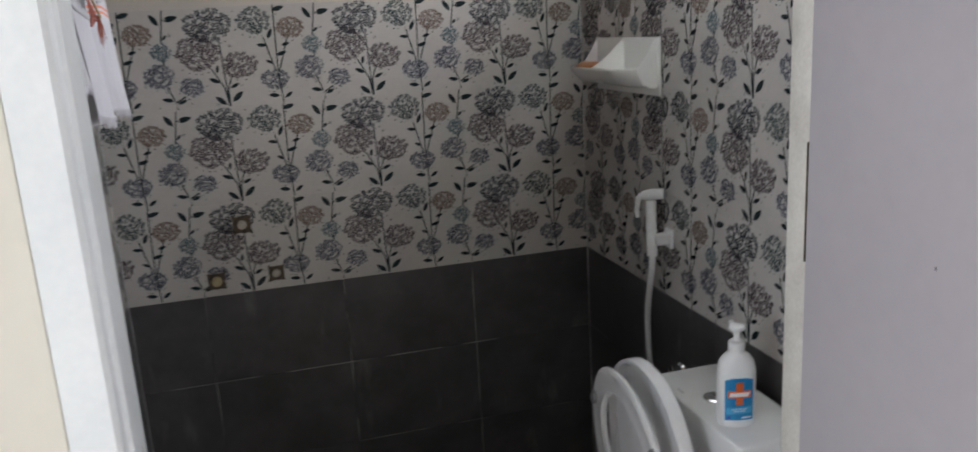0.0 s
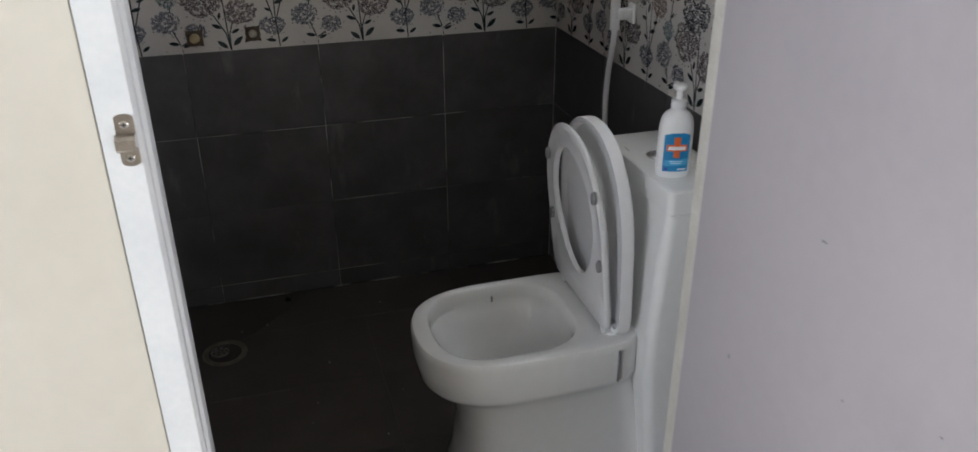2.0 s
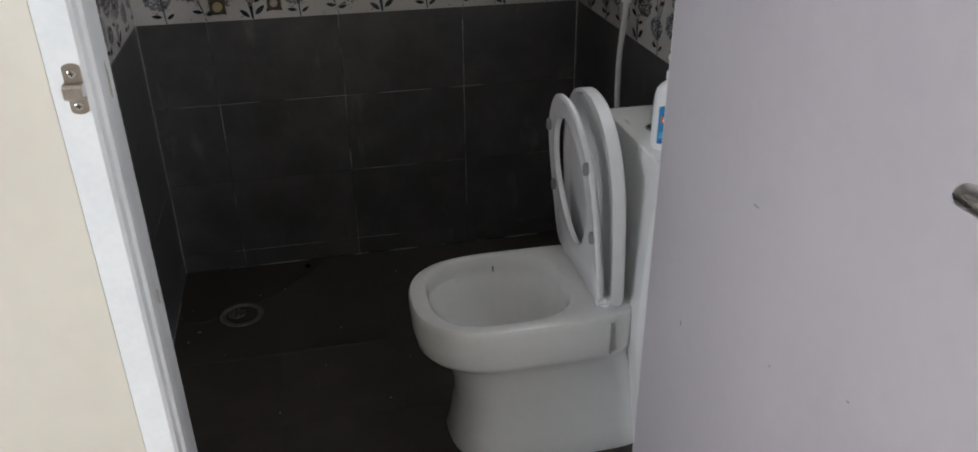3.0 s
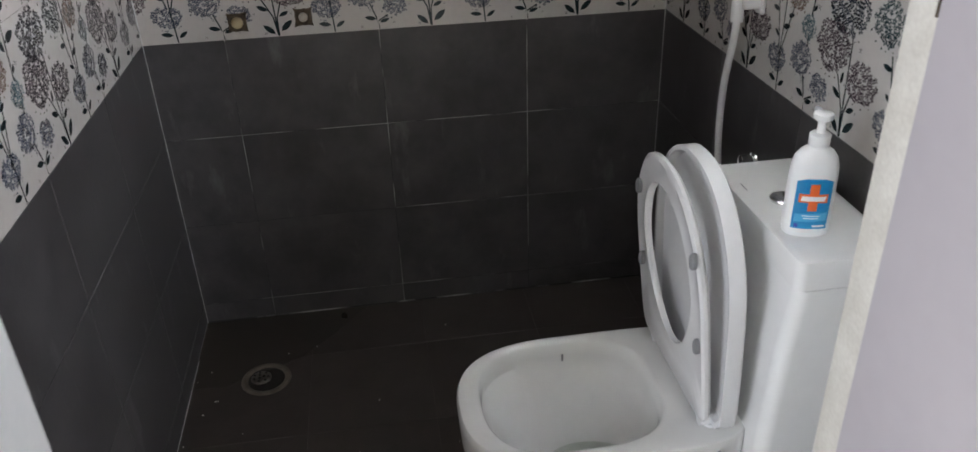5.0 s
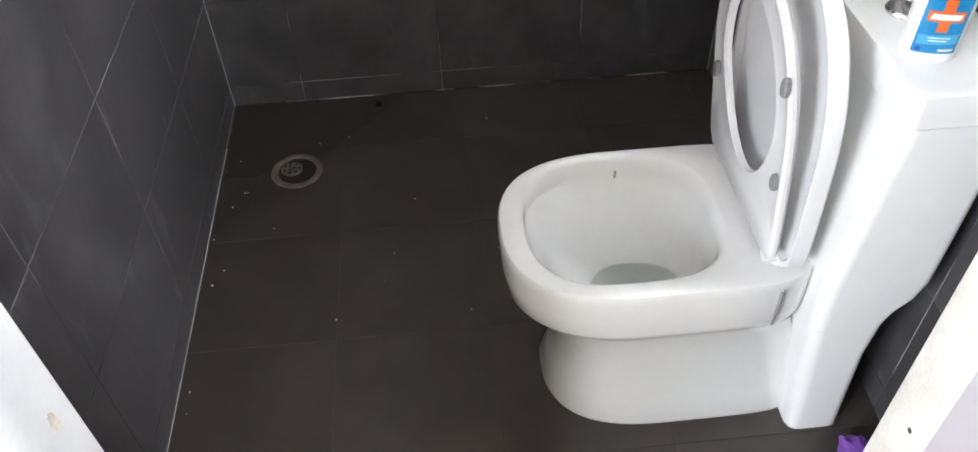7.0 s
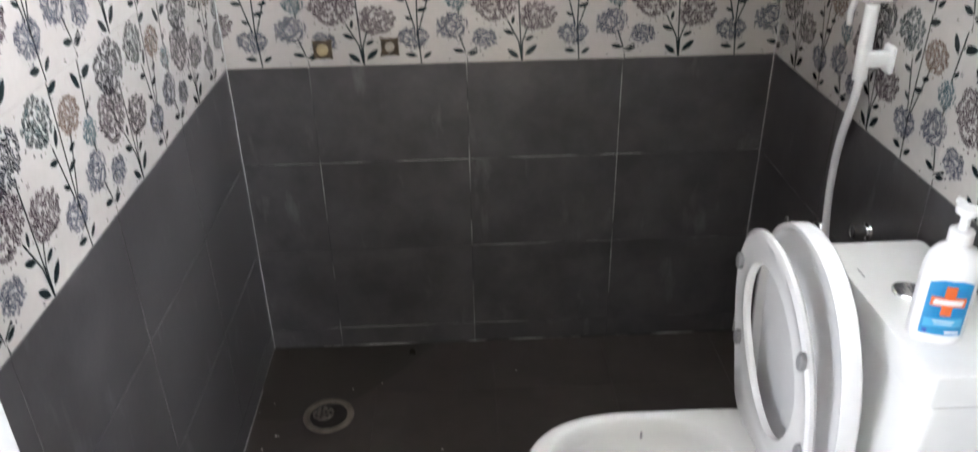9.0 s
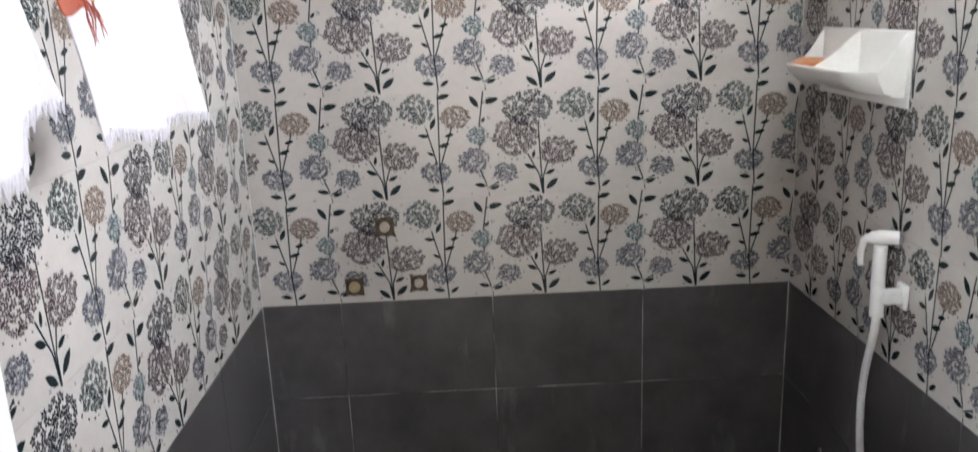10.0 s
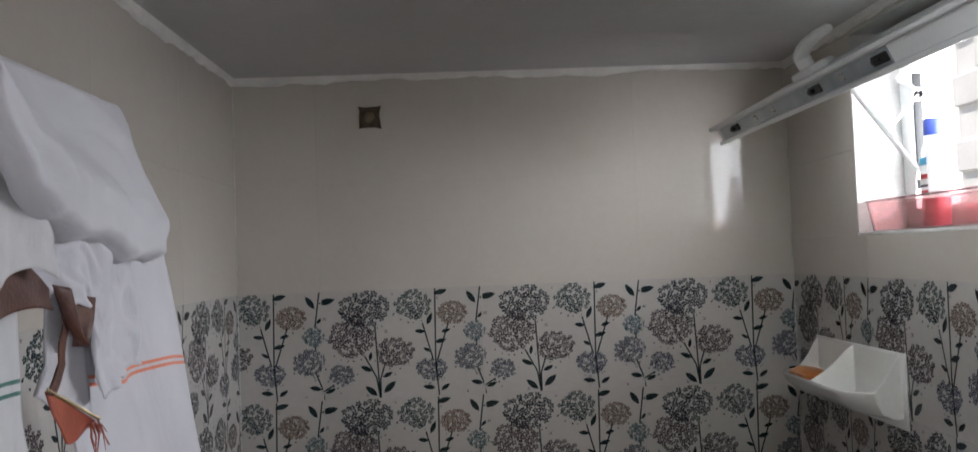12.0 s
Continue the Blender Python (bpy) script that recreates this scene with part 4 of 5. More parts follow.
# ---- window, its open sash and what stands on the sill ----
window = tagged(thing("window_1", "", ""), "small white plastic window, its sash tilted inwards", "window", "", "structure")
WL = WIDE + 0.0975
b = bmesh.new()
box(b, (WIDE - 0.001, WIN_Y0, WIN_Z0 - 0.003), (WIDE + 0.136, WIN_Y1, WIN_Z0 + 0.003), 0.001)
part("window_sill", b, M["upvc"], window)
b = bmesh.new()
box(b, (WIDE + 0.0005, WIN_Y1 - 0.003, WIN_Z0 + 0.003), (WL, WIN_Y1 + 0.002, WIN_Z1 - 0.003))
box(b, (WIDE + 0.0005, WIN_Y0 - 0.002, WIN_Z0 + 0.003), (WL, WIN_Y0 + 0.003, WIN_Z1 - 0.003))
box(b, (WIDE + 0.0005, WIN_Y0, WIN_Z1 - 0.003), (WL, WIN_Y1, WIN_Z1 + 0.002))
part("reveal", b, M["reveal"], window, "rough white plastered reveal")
b = bmesh.new()
fx0, fx1 = WL, WIDE + 0.137
FW = 0.042
box(b, (fx0, WIN_Y0, WIN_Z0 + 0.003), (fx1, WIN_Y1, WIN_Z0 + 0.003 + FW), 0.003)
box(b, (fx0, WIN_Y0, WIN_Z1 - FW), (fx1, WIN_Y1, WIN_Z1), 0.003)
box(b, (fx0 + 0.0002, WIN_Y0, WIN_Z0 + FW), (fx1 - 0.0002, WIN_Y0 + FW, WIN_Z1 - FW + 0.003), 0.003)
box(b, (fx0 + 0.0002, WIN_Y1 - FW, WIN_Z0 + FW), (fx1 - 0.0002, WIN_Y1, WIN_Z1 - FW + 0.003), 0.003)
part("window_frame", b, M["upvc"], window)
b = bmesh.new()
box(b, (fx0 + 0.004, WIN_Y1 - FW - 0.004, 1.745), (fx0 + 0.020, WIN_Y1 - FW + 0.001, 1.970), 0.001)
part("stay_track", b, M["black"], window)

HX, HZW = WIDE + 0.094, 2.031
DV = Vector((-0.890, 0, -0.456))
NV = Vector((-0.456, 0, 0.890))


def sash_point(y, w, n):
    return Vector((HX, y, HZW)) + DV * w + NV * n


def sash_bar(bm, y0, y1, w0, w1, n0, n1, bevel=0.0025):
    tmp = bmesh.new()
    box(tmp, (y0, w0, n0), (y1, w1, n1), bevel)
    for v in tmp.verts:
        v.co = sash_point(v.co.x, v.co.y, v.co.z)
    me = bpy.data.meshes.new("tmp")
    tmp.to_mesh(me)
    tmp.free()
    bm.from_mesh(me)
    bpy.data.meshes.remove(me)
    return bm


SY0, SY1, SH, ST = WIN_Y0 + 0.025, -0.352, 0.410, 0.040
b = bmesh.new()
sash_bar(b, SY0, SY1, SH - 0.052, SH - 0.009, 0.0, ST)
sash_bar(b, SY0, SY1, SH - 0.012, SH, 0.0, 0.0075, 0.0015)
sash_bar(b, SY0, SY1, SH - 0.012, SH, ST - 0.0075, ST, 0.0015)
sash_bar(b, SY0, SY1, 0.0, 0.05, 0.0, ST)
sash_bar(b, SY1 - 0.05, SY1 - 0.0003, 0.048, SH - 0.05, 0.0003, ST - 0.0003)
sash_bar(b, SY0 + 0.0003, SY0 + 0.05, 0.048, SH - 0.05, 0.0003, ST - 0.0003)
sash_bar(b, SY0 + 0.001, SY1 + 0.003, SH - 0.004, SH + 0.004, ST - 0.006, ST + 0.001, 0.001)
sash = part("sash", b, M["upvc"], window, "white plastic sash swung inwards")
part("pane", sash_bar(bmesh.new(), SY0 + 0.045, SY1 - 0.045, 0.045, SH - 0.045, 0.016, 0.021, 0.0), M["frosted"], sash, "frosted window pane")
b = bmesh.new()
sash_bar(b, -1.005, -0.372, SH - 0.0095, SH - 0.0065, 0.0085, 0.0305, 0.0008)
gear = part("lock_gear", b, M["gear"], sash, "grey zinc lock gear along the sash's edge")
for y in (-0.455, -0.80, -0.985):
    b = bmesh.new()
    sash_bar(b, y - 0.020, y + 0.016, SH - 0.0068, SH - 0.0035, 0.013, 0.026, 0.001)
    sash_bar(b, y - 0.006, y + 0.006, SH - 0.0038, SH + 0.0045, 0.016, 0.023, 0.002)
    part("striker", b, M["black"], gear)
for y in (-0.56, -0.64, -0.885):
    tmp = sash_bar(bmesh.new(), y - 0.006, y + 0.006, SH - 0.0068, SH - 0.0052, 0.015, 0.024, 0.001)
    part("screw_head", tmp, M["steel"], gear)
HC = -0.775
b = sash_bar(bmesh.new(), HC - 0.034, HC + 0.034, SH - 0.040, SH - 0.010, ST, ST + 0.013, 0.004)
wh = part("window_handle", b, M["upvc"], sash, "white lever handle of the window")
p0 = sash_point(HC, SH - 0.025, ST + 0.012)
b = tube(bmesh.new(), spline([p0, p0 + NV * 0.014, p0 + NV * 0.022 + Vector((0, -0.005, 0)), p0 + NV * 0.030 + Vector((0.004, -0.024, 0.002)), p0 + NV * 0.034 + Vector((0.006, -0.056, 0.003)), p0 + NV * 0.034 + Vector((0.008, -0.090, 0.004))], 5), [0.0130] * 6 + [0.0122] * 4 + [0.0112] * 4 + [0.0100] * 4 + [0.0088] * 4 + [0.0078] * 3 + [0.0062], 16, 0.8)
part("lever", b, M["upvc"], wh)


def stay_arm(a, c, w=0.017):
    a, c = Vector(a), Vector(c)
    b = tube(bmesh.new(), [a, a.lerp(c, 0.5), c], w * 0.5, 8, 0.35)
    for p in (a, c):
        lathe(b, [(w * 0.62, -0.004), (w * 0.62, 0.004), (w * 0.3, 0.005)], p, "y", 14)
    return b


part("stay_arm", stay_arm((WIDE + 0.104, -0.386, 1.772), (WIDE - 0.055, -0.372, 2.000)), M["upvc"], window)
part("stay_arm", stay_arm((WIDE + 0.106, -0.386, 1.925), (WIDE + 0.050, -0.378, 1.862)), M["upvc"], window)
part("stay_arm", stay_arm((WIDE + 0.106, -0.386, 1.930), (WIDE + 0.080, -0.380, 1.960), 0.017), M["upvc"], window)

tray = thing("pink_tray", "shallow translucent pink plastic tray on the window sill", "tray", (WIDE + 0.050, -0.612, WIN_Z0 + 0.003))
b = bmesh.new()


def rrect(x, y, z, r=0.012, n=5):
    out = []
    for sx, sy, a0 in ((1, 1, 0), (-1, 1, 90), (-1, -1, 180), (1, -1, 270)):
        for k in range(n + 1):
            a = radians(a0 + 90 * k / n)
            out.append((sx * (x - r) + r * math.cos(a), sy * (y - r) + r * math.sin(a), z))
    return out


rings(b, [rrect(0.034, 0.255, 0.0), rrect(0.037, 0.262, 0.030), rrect(0.0395, 0.268, 0.057), rrect(0.0425, 0.272, 0.059), rrect(0.0425, 0.272, 0.061), rrect(0.0385, 0.266, 0.0605), rrect(0.0355, 0.260, 0.030), rrect(0.0325, 0.253, 0.003)])
part("tray_body", b, M["pink"], tray)

cleaner = thing("cleaner_bottle", "translucent bottle with blue cap and pink cleaner, standing in the tray", "bottle", (WIDE + 0.045, -0.535, WIN_Z0 + 0.0062))
b = rings(bmesh.new(), [oval(0.014, 0.022, 0.0), oval(0.017, 0.026, 0.003), oval(0.0175, 0.027, 0.045), oval(0.0175, 0.027, 0.115), oval(0.016, 0.024, 0.135), oval(0.012, 0.016, 0.150, e=2), oval(0.0115, 0.0125, 0.158, e=2), oval(0.011, 0.0115, 0.164, e=2)])
part("body", b, M["milky"], cleaner)
b = rings(bmesh.new(), [oval(0.0180, 0.0276, 0.001), oval(0.0186, 0.0282, 0.004), oval(0.0186, 0.0282, 0.048), oval(0.0180, 0.0276, 0.050)])
part("liquid", b, M["pink_liquid"], cleaner, "bright pink liquid")
b = lathe(bmesh.new(), [(0.0135, 0.160), (0.0145, 0.162), (0.0140, 0.186), (0.0120, 0.189)], n=24)
part("cap", b, M["cap_blue"], cleaner, "ribbed blue screw cap")
b = bmesh.new()
box(b, (-0.0186, -0.010, 0.054), (-0.0178, 0.014, 0.122), 0.0003)
lb2 = part("label", b, M["label_white"], cleaner, "worn paper label")
for z0, z1, mt in ((0.108, 0.121, "label_sky"), (0.084, 0.092, "label_red"), (0.058, 0.064, "label_red"), (0.070, 0.074, "black")):
    b = box(bmesh.new(), (-0.0191, -0.009, z0), (-0.0186, 0.0125, z1))
    part("print_bar", b, M[mt], lb2)

# ---- bright hazy sky behind the window ----
hm, hn, hl, hp = material("hazy_sky")
hp.inputs["Base Color"].default_value = (0.8, 0.82, 0.85, 1)
hp.inputs["Emission Color"].default_value = (0.93, 0.96, 1.0, 1)
hp.inputs["Emission Strength"].default_value = 4.5
b = box(bmesh.new(), (9.0, -45.0, -3.2), (9.1, 16.0, 14.0))
structure("backdrop", b, hm, "white hazy sky outside the window", "sky")

# ---- neighbouring house wall ----
house = thing("neighbour_house", "pale block wall of the next house in daylight", "house", (3.1, 0, -3.2))
b = box(bmesh.new(), (3.02, -3.0, -3.2), (3.4, 2.10, 5.0))
under("wall", b, M["facade"], house)
b = box(bmesh.new(), (2.90, -3.1, 5.0), (3.5, 2.2, 5.12), 0.01)
under("roof_edge", b, M["facade"], house)
bm0 = box(bmesh.new(), (0, 0, 0), (0.03, 0.385, 0.150), 0.006, 1)
block_mesh = finish("block", bm0, M["facade"], False)
for r in range(14):
    for k in range(3):
        ob = new("block", block_mesh)
        ob.parent = house
        ob.location = (2.992 - 3.1, 2.10 - 0.395 * (k + 1) - (0.19 if r % 2 else 0.0) + 0.005, 1.0 + 0.162 * r + 3.2)

# ---- clothes along the wall ----


def cloth(name, f, mat, parent, label="", ns=60, nv=60, thick=0.0018):
    """A sheet from f(s, v), s across and v from top to bottom."""
    bm = bmesh.new()
    uv = bm.loops.layers.uv.new("UVMap")
    grid = [[bm.verts.new(f(i / ns, j / nv)) for i in range(ns + 1)] for j in range(nv + 1)]
    for j in range(nv):
        for i in range(ns):
            fc = bm.faces.new((grid[j][i], grid[j][i + 1], grid[j + 1][i + 1], grid[j + 1][i]))
            for lp, (a, c) in zip(fc.loops, ((i, j), (i + 1, j), (i + 1, j + 1), (i, j + 1))):
                lp[uv].uv = (a / ns, c / nv)
    me = bpy.data.meshes.new(name)
    bm.to_mesh(me)
    bm.free()
    me.materials.append(mat)
    me.shade_smooth()
    ob = new(name, me)
    ob.parent = parent
    if label:
        ob["label"] = label
    so = ob.modifiers.new("thickness", "SOLIDIFY")
    so.thickness, so.offset = thick, 0.0
    return ob


def fold(s, v, k, ph, amp):
    """Soft vertical folds that open towards the hem."""
    w = noise.noise(Vector((s * k * 0.9 + ph, v * 0.9, ph * 1.7)))
    return amp * (0.25 + 0.75 * v) * (math.sin(2 * math.pi * k * s + ph + 1.6 * w + 0.8 * v) * 0.6 + 0.7 * w)


def crumple(s, v, sc, amp, ph=0.0):
    p = Vector((s * sc, v * sc * 0.8, ph))
    return amp * (noise.noise(p) + 0.5 * abs(noise.noise(p * 2.1)) + 0.35 * noise.noise(p * 4.3))


RAIL_X, RAIL_Z = 0.085, 1.838
HUNG = Vector((0.526, -1.962, 1.653))
HOW = 0.78            # the clothes are shaped larger and then brought to size about this point


def hang(ob):
    ob.location = HUNG + (ob.location - HUNG) * HOW
    ob.scale = (HOW, HOW, HOW)
    return ob


ROD = HUNG + (Vector((RAIL_X, -1.1, RAIL_Z - 0.010)) - HUNG) * HOW
rail = thing("clothes_rail", "thin steel clothes rail fixed along the wall", "rail", (0, -1.25, ROD.z))
under("rod", tube(bmesh.new(), [(ROD.x, -1.498, ROD.z), (ROD.x, -1.16, ROD.z)], 0.006, 14), M["steel"], rail)
for y in (-1.44, -1.18):
    b = tube(bmesh.new(), [(0.0, y, ROD.z), (ROD.x, y, ROD.z)], 0.005, 12)
    lathe(b, [(0.016, 0.0), (0.016, 0.004), (0.007, 0.006)], (0, y, ROD.z), "x", 20)
    under("bracket", b, M["steel"], rail)


def over_rail(v, front, v0=0.07):
    """x and z near the rail: up the back, over and down the front."""
    if v < v0:
        a = math.pi * (1 - v / v0)
        return RAIL_X + front * math.cos(a) * 0.9, RAIL_Z - 0.004 + 0.010 * math.sin(a)
    return None


towel = hang(thing("striped_towel", "white cotton towel with thin orange stripes and a fringed hem", "towel", (0.09, -0.85, 1.34)))


def towel_shape(s, v):
    yt, yb = lerp(-0.872, -1.14, s), lerp(-0.590, -1.040, s)
    q = max(0.0, (v - 0.05) / 0.95)
    y = lerp(yt, yb, q ** 0.85) + 0.012 * math.sin(5 * v + 3 * s)
    z = lerp(1.842, 1.322 + 0.022 * s + 0.006 * math.sin(9 * s), v)
    x = 0.108 - 0.008 * q + fold(s, v, 1.9, 0.4, 0.017) + 0.004 * math.sin(22 * s + 5 * v) * q
    top = over_rail(v, 0.014)
    if top:
        x, z = top[0] + 0.3 * (x - 0.098), top[1]
    return Vector((max(x, 0.014), y, z)) - Vector((0.09, -0.85, 1.34))


cloth("towel_sheet", towel_shape, M["cloth_orange_stripe"], towel, "", 80, 70)


def fringe(name, hem, count, length, parent, seed, mat):
    """Loose threads below a hem."""
    rnd = random.Random(seed)
    bm = bmesh.new()
    for k in range(count):
        s = (k + rnd.random() * 0.7) / count
        p = hem(min(s, 1.0))
        ln = length * rnd.uniform(0.55, 1.25)
        d = Vector((rnd.uniform(-0.12, 0.12), rnd.uniform(-0.28, 0.28), -1)).normalized()
        tube(bm, [p + Vector((0, 0, 0.004)), p + d * ln * 0.5 + Vector((0, rnd.uniform(-0.002, 0.002), 0)), p + d * ln], [rnd.uniform(0.0016, 0.0034), 0.0020, 0.0007], 5)
    return tagged(part(name, bm, mat, parent), "", "", "", "stuff")


fringe("fringe", lambda s: towel_shape(s, 1.0), 80, 0.014, towel, 4, M["cloth_white"])


def towel_back(s, v):
    yt, yb = lerp(-0.900, -0.97, s), lerp(-0.575, -0.68, s)
    z = lerp(1.838, 1.350, v)
    x = 0.062 - 0.012 * v + fold(s, v, 1.2, 2.0, 0.010)
    return Vector((max(x, 0.012), lerp(yt, yb, v ** 0.85), z)) - Vector((0.09, -0.85, 1.34))


cloth("towel_fold", towel_back, M["cloth_orange_stripe"], towel, "", 24, 50)
fringe("fringe", lambda s: towel_back(s, 1.0), 26, 0.022, towel, 6, M["cloth_white"])

wrap = hang(thing("white_dhoti", "crumpled white cotton wrap slung over the rail", "cloth", (0.14, -1.15, 1.6)))


def wrap_top(s, v):
    yt, yb = lerp(-0.950, -1.36, s), lerp(-0.936, -1.36, s)
    hem = 1.648 + 0.036 * min(1, s / 0.58) + 0.30 * max(0.0, s - 0.70) + 0.006 * math.sin(19 * s + 1)
    z = lerp(1.856, hem, v)
    q = max(0.0, (v - 0.05) / 0.95)
    x = 0.115 + 0.072 * q ** 0.8 * (0.6 + 0.6 * s) - 0.030 * max(0.0, (v - 0.93) / 0.07) ** 2 + 0.020 * math.exp(-((q - 0.72) / 0.2) ** 2) + fold(s, v, 1.1, 1.1, 0.012) + crumple(s * 1.3, v, 1.7, 0.017, 3.0) + 0.012 * max(0.0, noise.noise(Vector((s * 5.0, v * 4.0, 1.5)))) * v
    top = over_rail(v, 0.028)
    if top:
        x, z = top[0], top[1] + 0.012
    return Vector((max(x, 0.02), lerp(yt, yb, q), z)) - Vector((0.14, -1.15, 1.6))


cloth("upper_layer", wrap_top, M["cloth_white"], wrap, "", 90, 60)


def wrap_low(s, v):
    y = lerp(-0.956 + 0.050 * v * v, -1.215, s) + 0.006 * math.sin(6 * v)
    edge = noise.noise(Vector((s * 5.0, 7.3, 0))) * 0.010 + noise.noise(Vector((s * 17.0, 2.3, 0))) * 0.006
    step = min(1.0, max(0.0, (s - 0.46) / 0.09))
    hem = lerp(lerp(1.526, 1.508, s / 0.48), lerp(1.600, 1.634, (s - 0.53) / 0.47), step * step * (3 - 2 * step)) + edge
    z = lerp(1.720, hem, v)
    x = 0.132 + 0.010 * s + fold(s, v, 1.3, 2.6, 0.012) + crumple(s * 1.4, v, 2.6, 0.020, 9.0)
    return Vector((x, y, z)) - Vector((0.14, -1.15, 1.6))


cloth("lower_layer", wrap_low, M["cloth_white"], wrap, "", 70, 40)


def between(left, right, s, v):
    """A point between two edges of a cloth, each a few (y, z) from top to bottom."""
    ends = []
    for edge in (left, right):
        k = min(int(v * (len(edge) - 1)), len(edge) - 2)
        f = v * (len(edge) - 1) - k
        ends.append((lerp(edge[k][0], edge[k + 1][0], f), lerp(edge[k][1], edge[k + 1][1], f)))
    return lerp(ends[0][0], ends[1][0], s), lerp(ends[0][1], ends[1][1], s)


def wrap_tail(s, v):
    y, z = between([(-1.130, 1.625), (-1.139, 1.557), (-1.170, 1.532)], [(-1.030, 1.625), (-1.040, 1.560), (-1.046, 1.488)], s, v)
    x = 0.126 + fold(s, v, 1.0, 0.3, 0.010)
    return Vector((x, y, z)) - Vector((0.14, -1.15, 1.6))


cloth("hanging_corner", wrap_tail, M["cloth_white"], wrap, "", 24, 24)


def gold_side(s, v):
    y = lerp(-1.215, -1.36, s)
    z = lerp(1.800, 1.640 + 0.010 * math.sin(8 * s), v)
    x = 0.148 + 0.022 * v + fold(s, v, 1.4, 0.9, 0.012) + crumple(s, v, 2.4, 0.010, 5.0)
    return Vector((x, y, z)) - Vector((0.14, -1.15, 1.6))


cloth("gold_edged_layer", gold_side, M["cloth_gold_stripe"], wrap, "white cotton layer with a faint gold border", 40, 40)

sari = hang(thing("brown_border_cloth", "brown and rust silk border hanging out of the white wrap", "cloth", (0.15, -1.17, 1.55)))


def band(s, v):
    y = lerp(-1.185, -1.36, s)
    z = lerp(1.653 - 0.022 * max(0.0, 1 - s / 0.22), 1.611 + 0.004 * math.sin(9 * s), v)
    return Vector((0.157 + fold(s, v, 1.6, 0.5, 0.008), y, z)) - Vector((0.15, -1.17, 1.55))


cloth("brown_band", band, M["cloth_brown"], sari, "dark brown silk band", 30, 14)


def tongue(s, v):
    y, z = between([(-1.166, 1.634), (-1.144, 1.597), (-1.126, 1.580), (-1.108, 1.571)], [(-1.082, 1.618), (-1.086, 1.594), (-1.094, 1.578), (-1.103, 1.570)], s, v)
    return Vector((0.150 + fold(s, v, 0.8, 0.7, 0.006) + 0.006 * math.sin(7 * s), y, z)) - Vector((0.15, -1.17, 1.55))


cloth("brown_tongue", tongue, M["cloth_brown"], sari, "folded brown silk end", 14, 16)


def strip(s, v):
    y, z = between([(-1.158, 1.628), (-1.143, 1.596), (-1.145, 1.560), (-1.182, 1.534)], [(-1.146, 1.628), (-1.131, 1.596), (-1.134, 1.555), (-1.166, 1.531)], s, v)
    return Vector((0.148 + 0.003 * math.sin(8 * v), y, z)) - Vector((0.15, -1.17, 1.55))


cloth("brown_strip", strip, M["cloth_brown"], sari, "narrow brown silk edge", 4, 18)


def corner(s, v):
    top = (lerp(-1.178, -1.074, s), lerp(1.537, 1.491, s))
    low = (lerp(-1.170, -1.082, s), lerp(1.510, 1.484, s) - 0.020 * math.sin(math.pi * min(1.0, s * 1.15)))
    return Vector((0.148 + fold(s, v, 0.9, 0.2, 0.007), lerp(top[0], low[0], v), lerp(top[1], low[1], v))) - Vector((0.15, -1.17, 1.55))


cloth("rust_corner", corner, M["cloth_rust"], sari, "rust-red silk corner with gold thread", 26, 20)
b = bmesh.new()
rnd = random.Random(12)
for k in range(26):
    s = k / 25
    p = Vector((0.151, lerp(-1.178, -1.074, s), lerp(1.538, 1.492, s))) - Vector((0.15, -1.17, 1.55))
    lathe(b, [(0.0009, -0.002), (0.0018, 0.0), (0.0009, 0.002)], p, "z", 6)
tagged(part("gold_edging", b, M["brass"], sari, "row of tiny gold knots"), kind="stuff")
b = bmesh.new()
for k in range(9):
    p = Vector((0.150, -1.082 + rnd.uniform(-0.010, 0.008), 1.490 + rnd.uniform(-0.006, 0.004))) - Vector((0.15, -1.17, 1.55))
    e = p + Vector((rnd.uniform(-0.006, 0.006), rnd.uniform(0.004, 0.050), -rnd.uniform(0.015, 0.045)))
    tube(b, [p, p.lerp(e, 0.5) + Vector((0, rnd.uniform(-0.008, 0.008), 0.004)), e], [0.0011, 0.0009, 0.0004], 5)
tagged(part("loose_threads", b, M["cloth_rust"], sari, "loose rust-red threads"), kind="stuff")

sheet = hang(thing("green_striped_towel", "white cotton towel with thin dark green stripes", "towel", (0.12, -1.33, 1.36)))


def sheet_shape(s, v):
    yt, yb = lerp(-1.188, -1.36, s), lerp(-1.135, -1.36, s)
    hem = 1.400 - 0.045 * min(1.0, s * 2.2) + 0.010 * math.sin(8 * s)
    z = lerp(1.832, hem, v)
    y = lerp(yt, yb, max(0.0, (v - 0.72) / 0.28) ** 1.5)
    x = 0.118 + 0.012 * v + fold(s, v, 1.7, 1.9, 0.018)
    top = over_rail(v, 0.016)
    if top:
        x, z = top[0], top[1] + 0.004
    return Vector((max(x, 0.015), y, z)) - Vector((0.12, -1.33, 1.36))


cloth("towel_sheet", sheet_shape, M["cloth_green_stripe"], sheet, "", 60, 70)
fringe("fringe", lambda s: sheet_shape(s, 1.0), 60, 0.016, sheet, 9, M["cloth_white"])

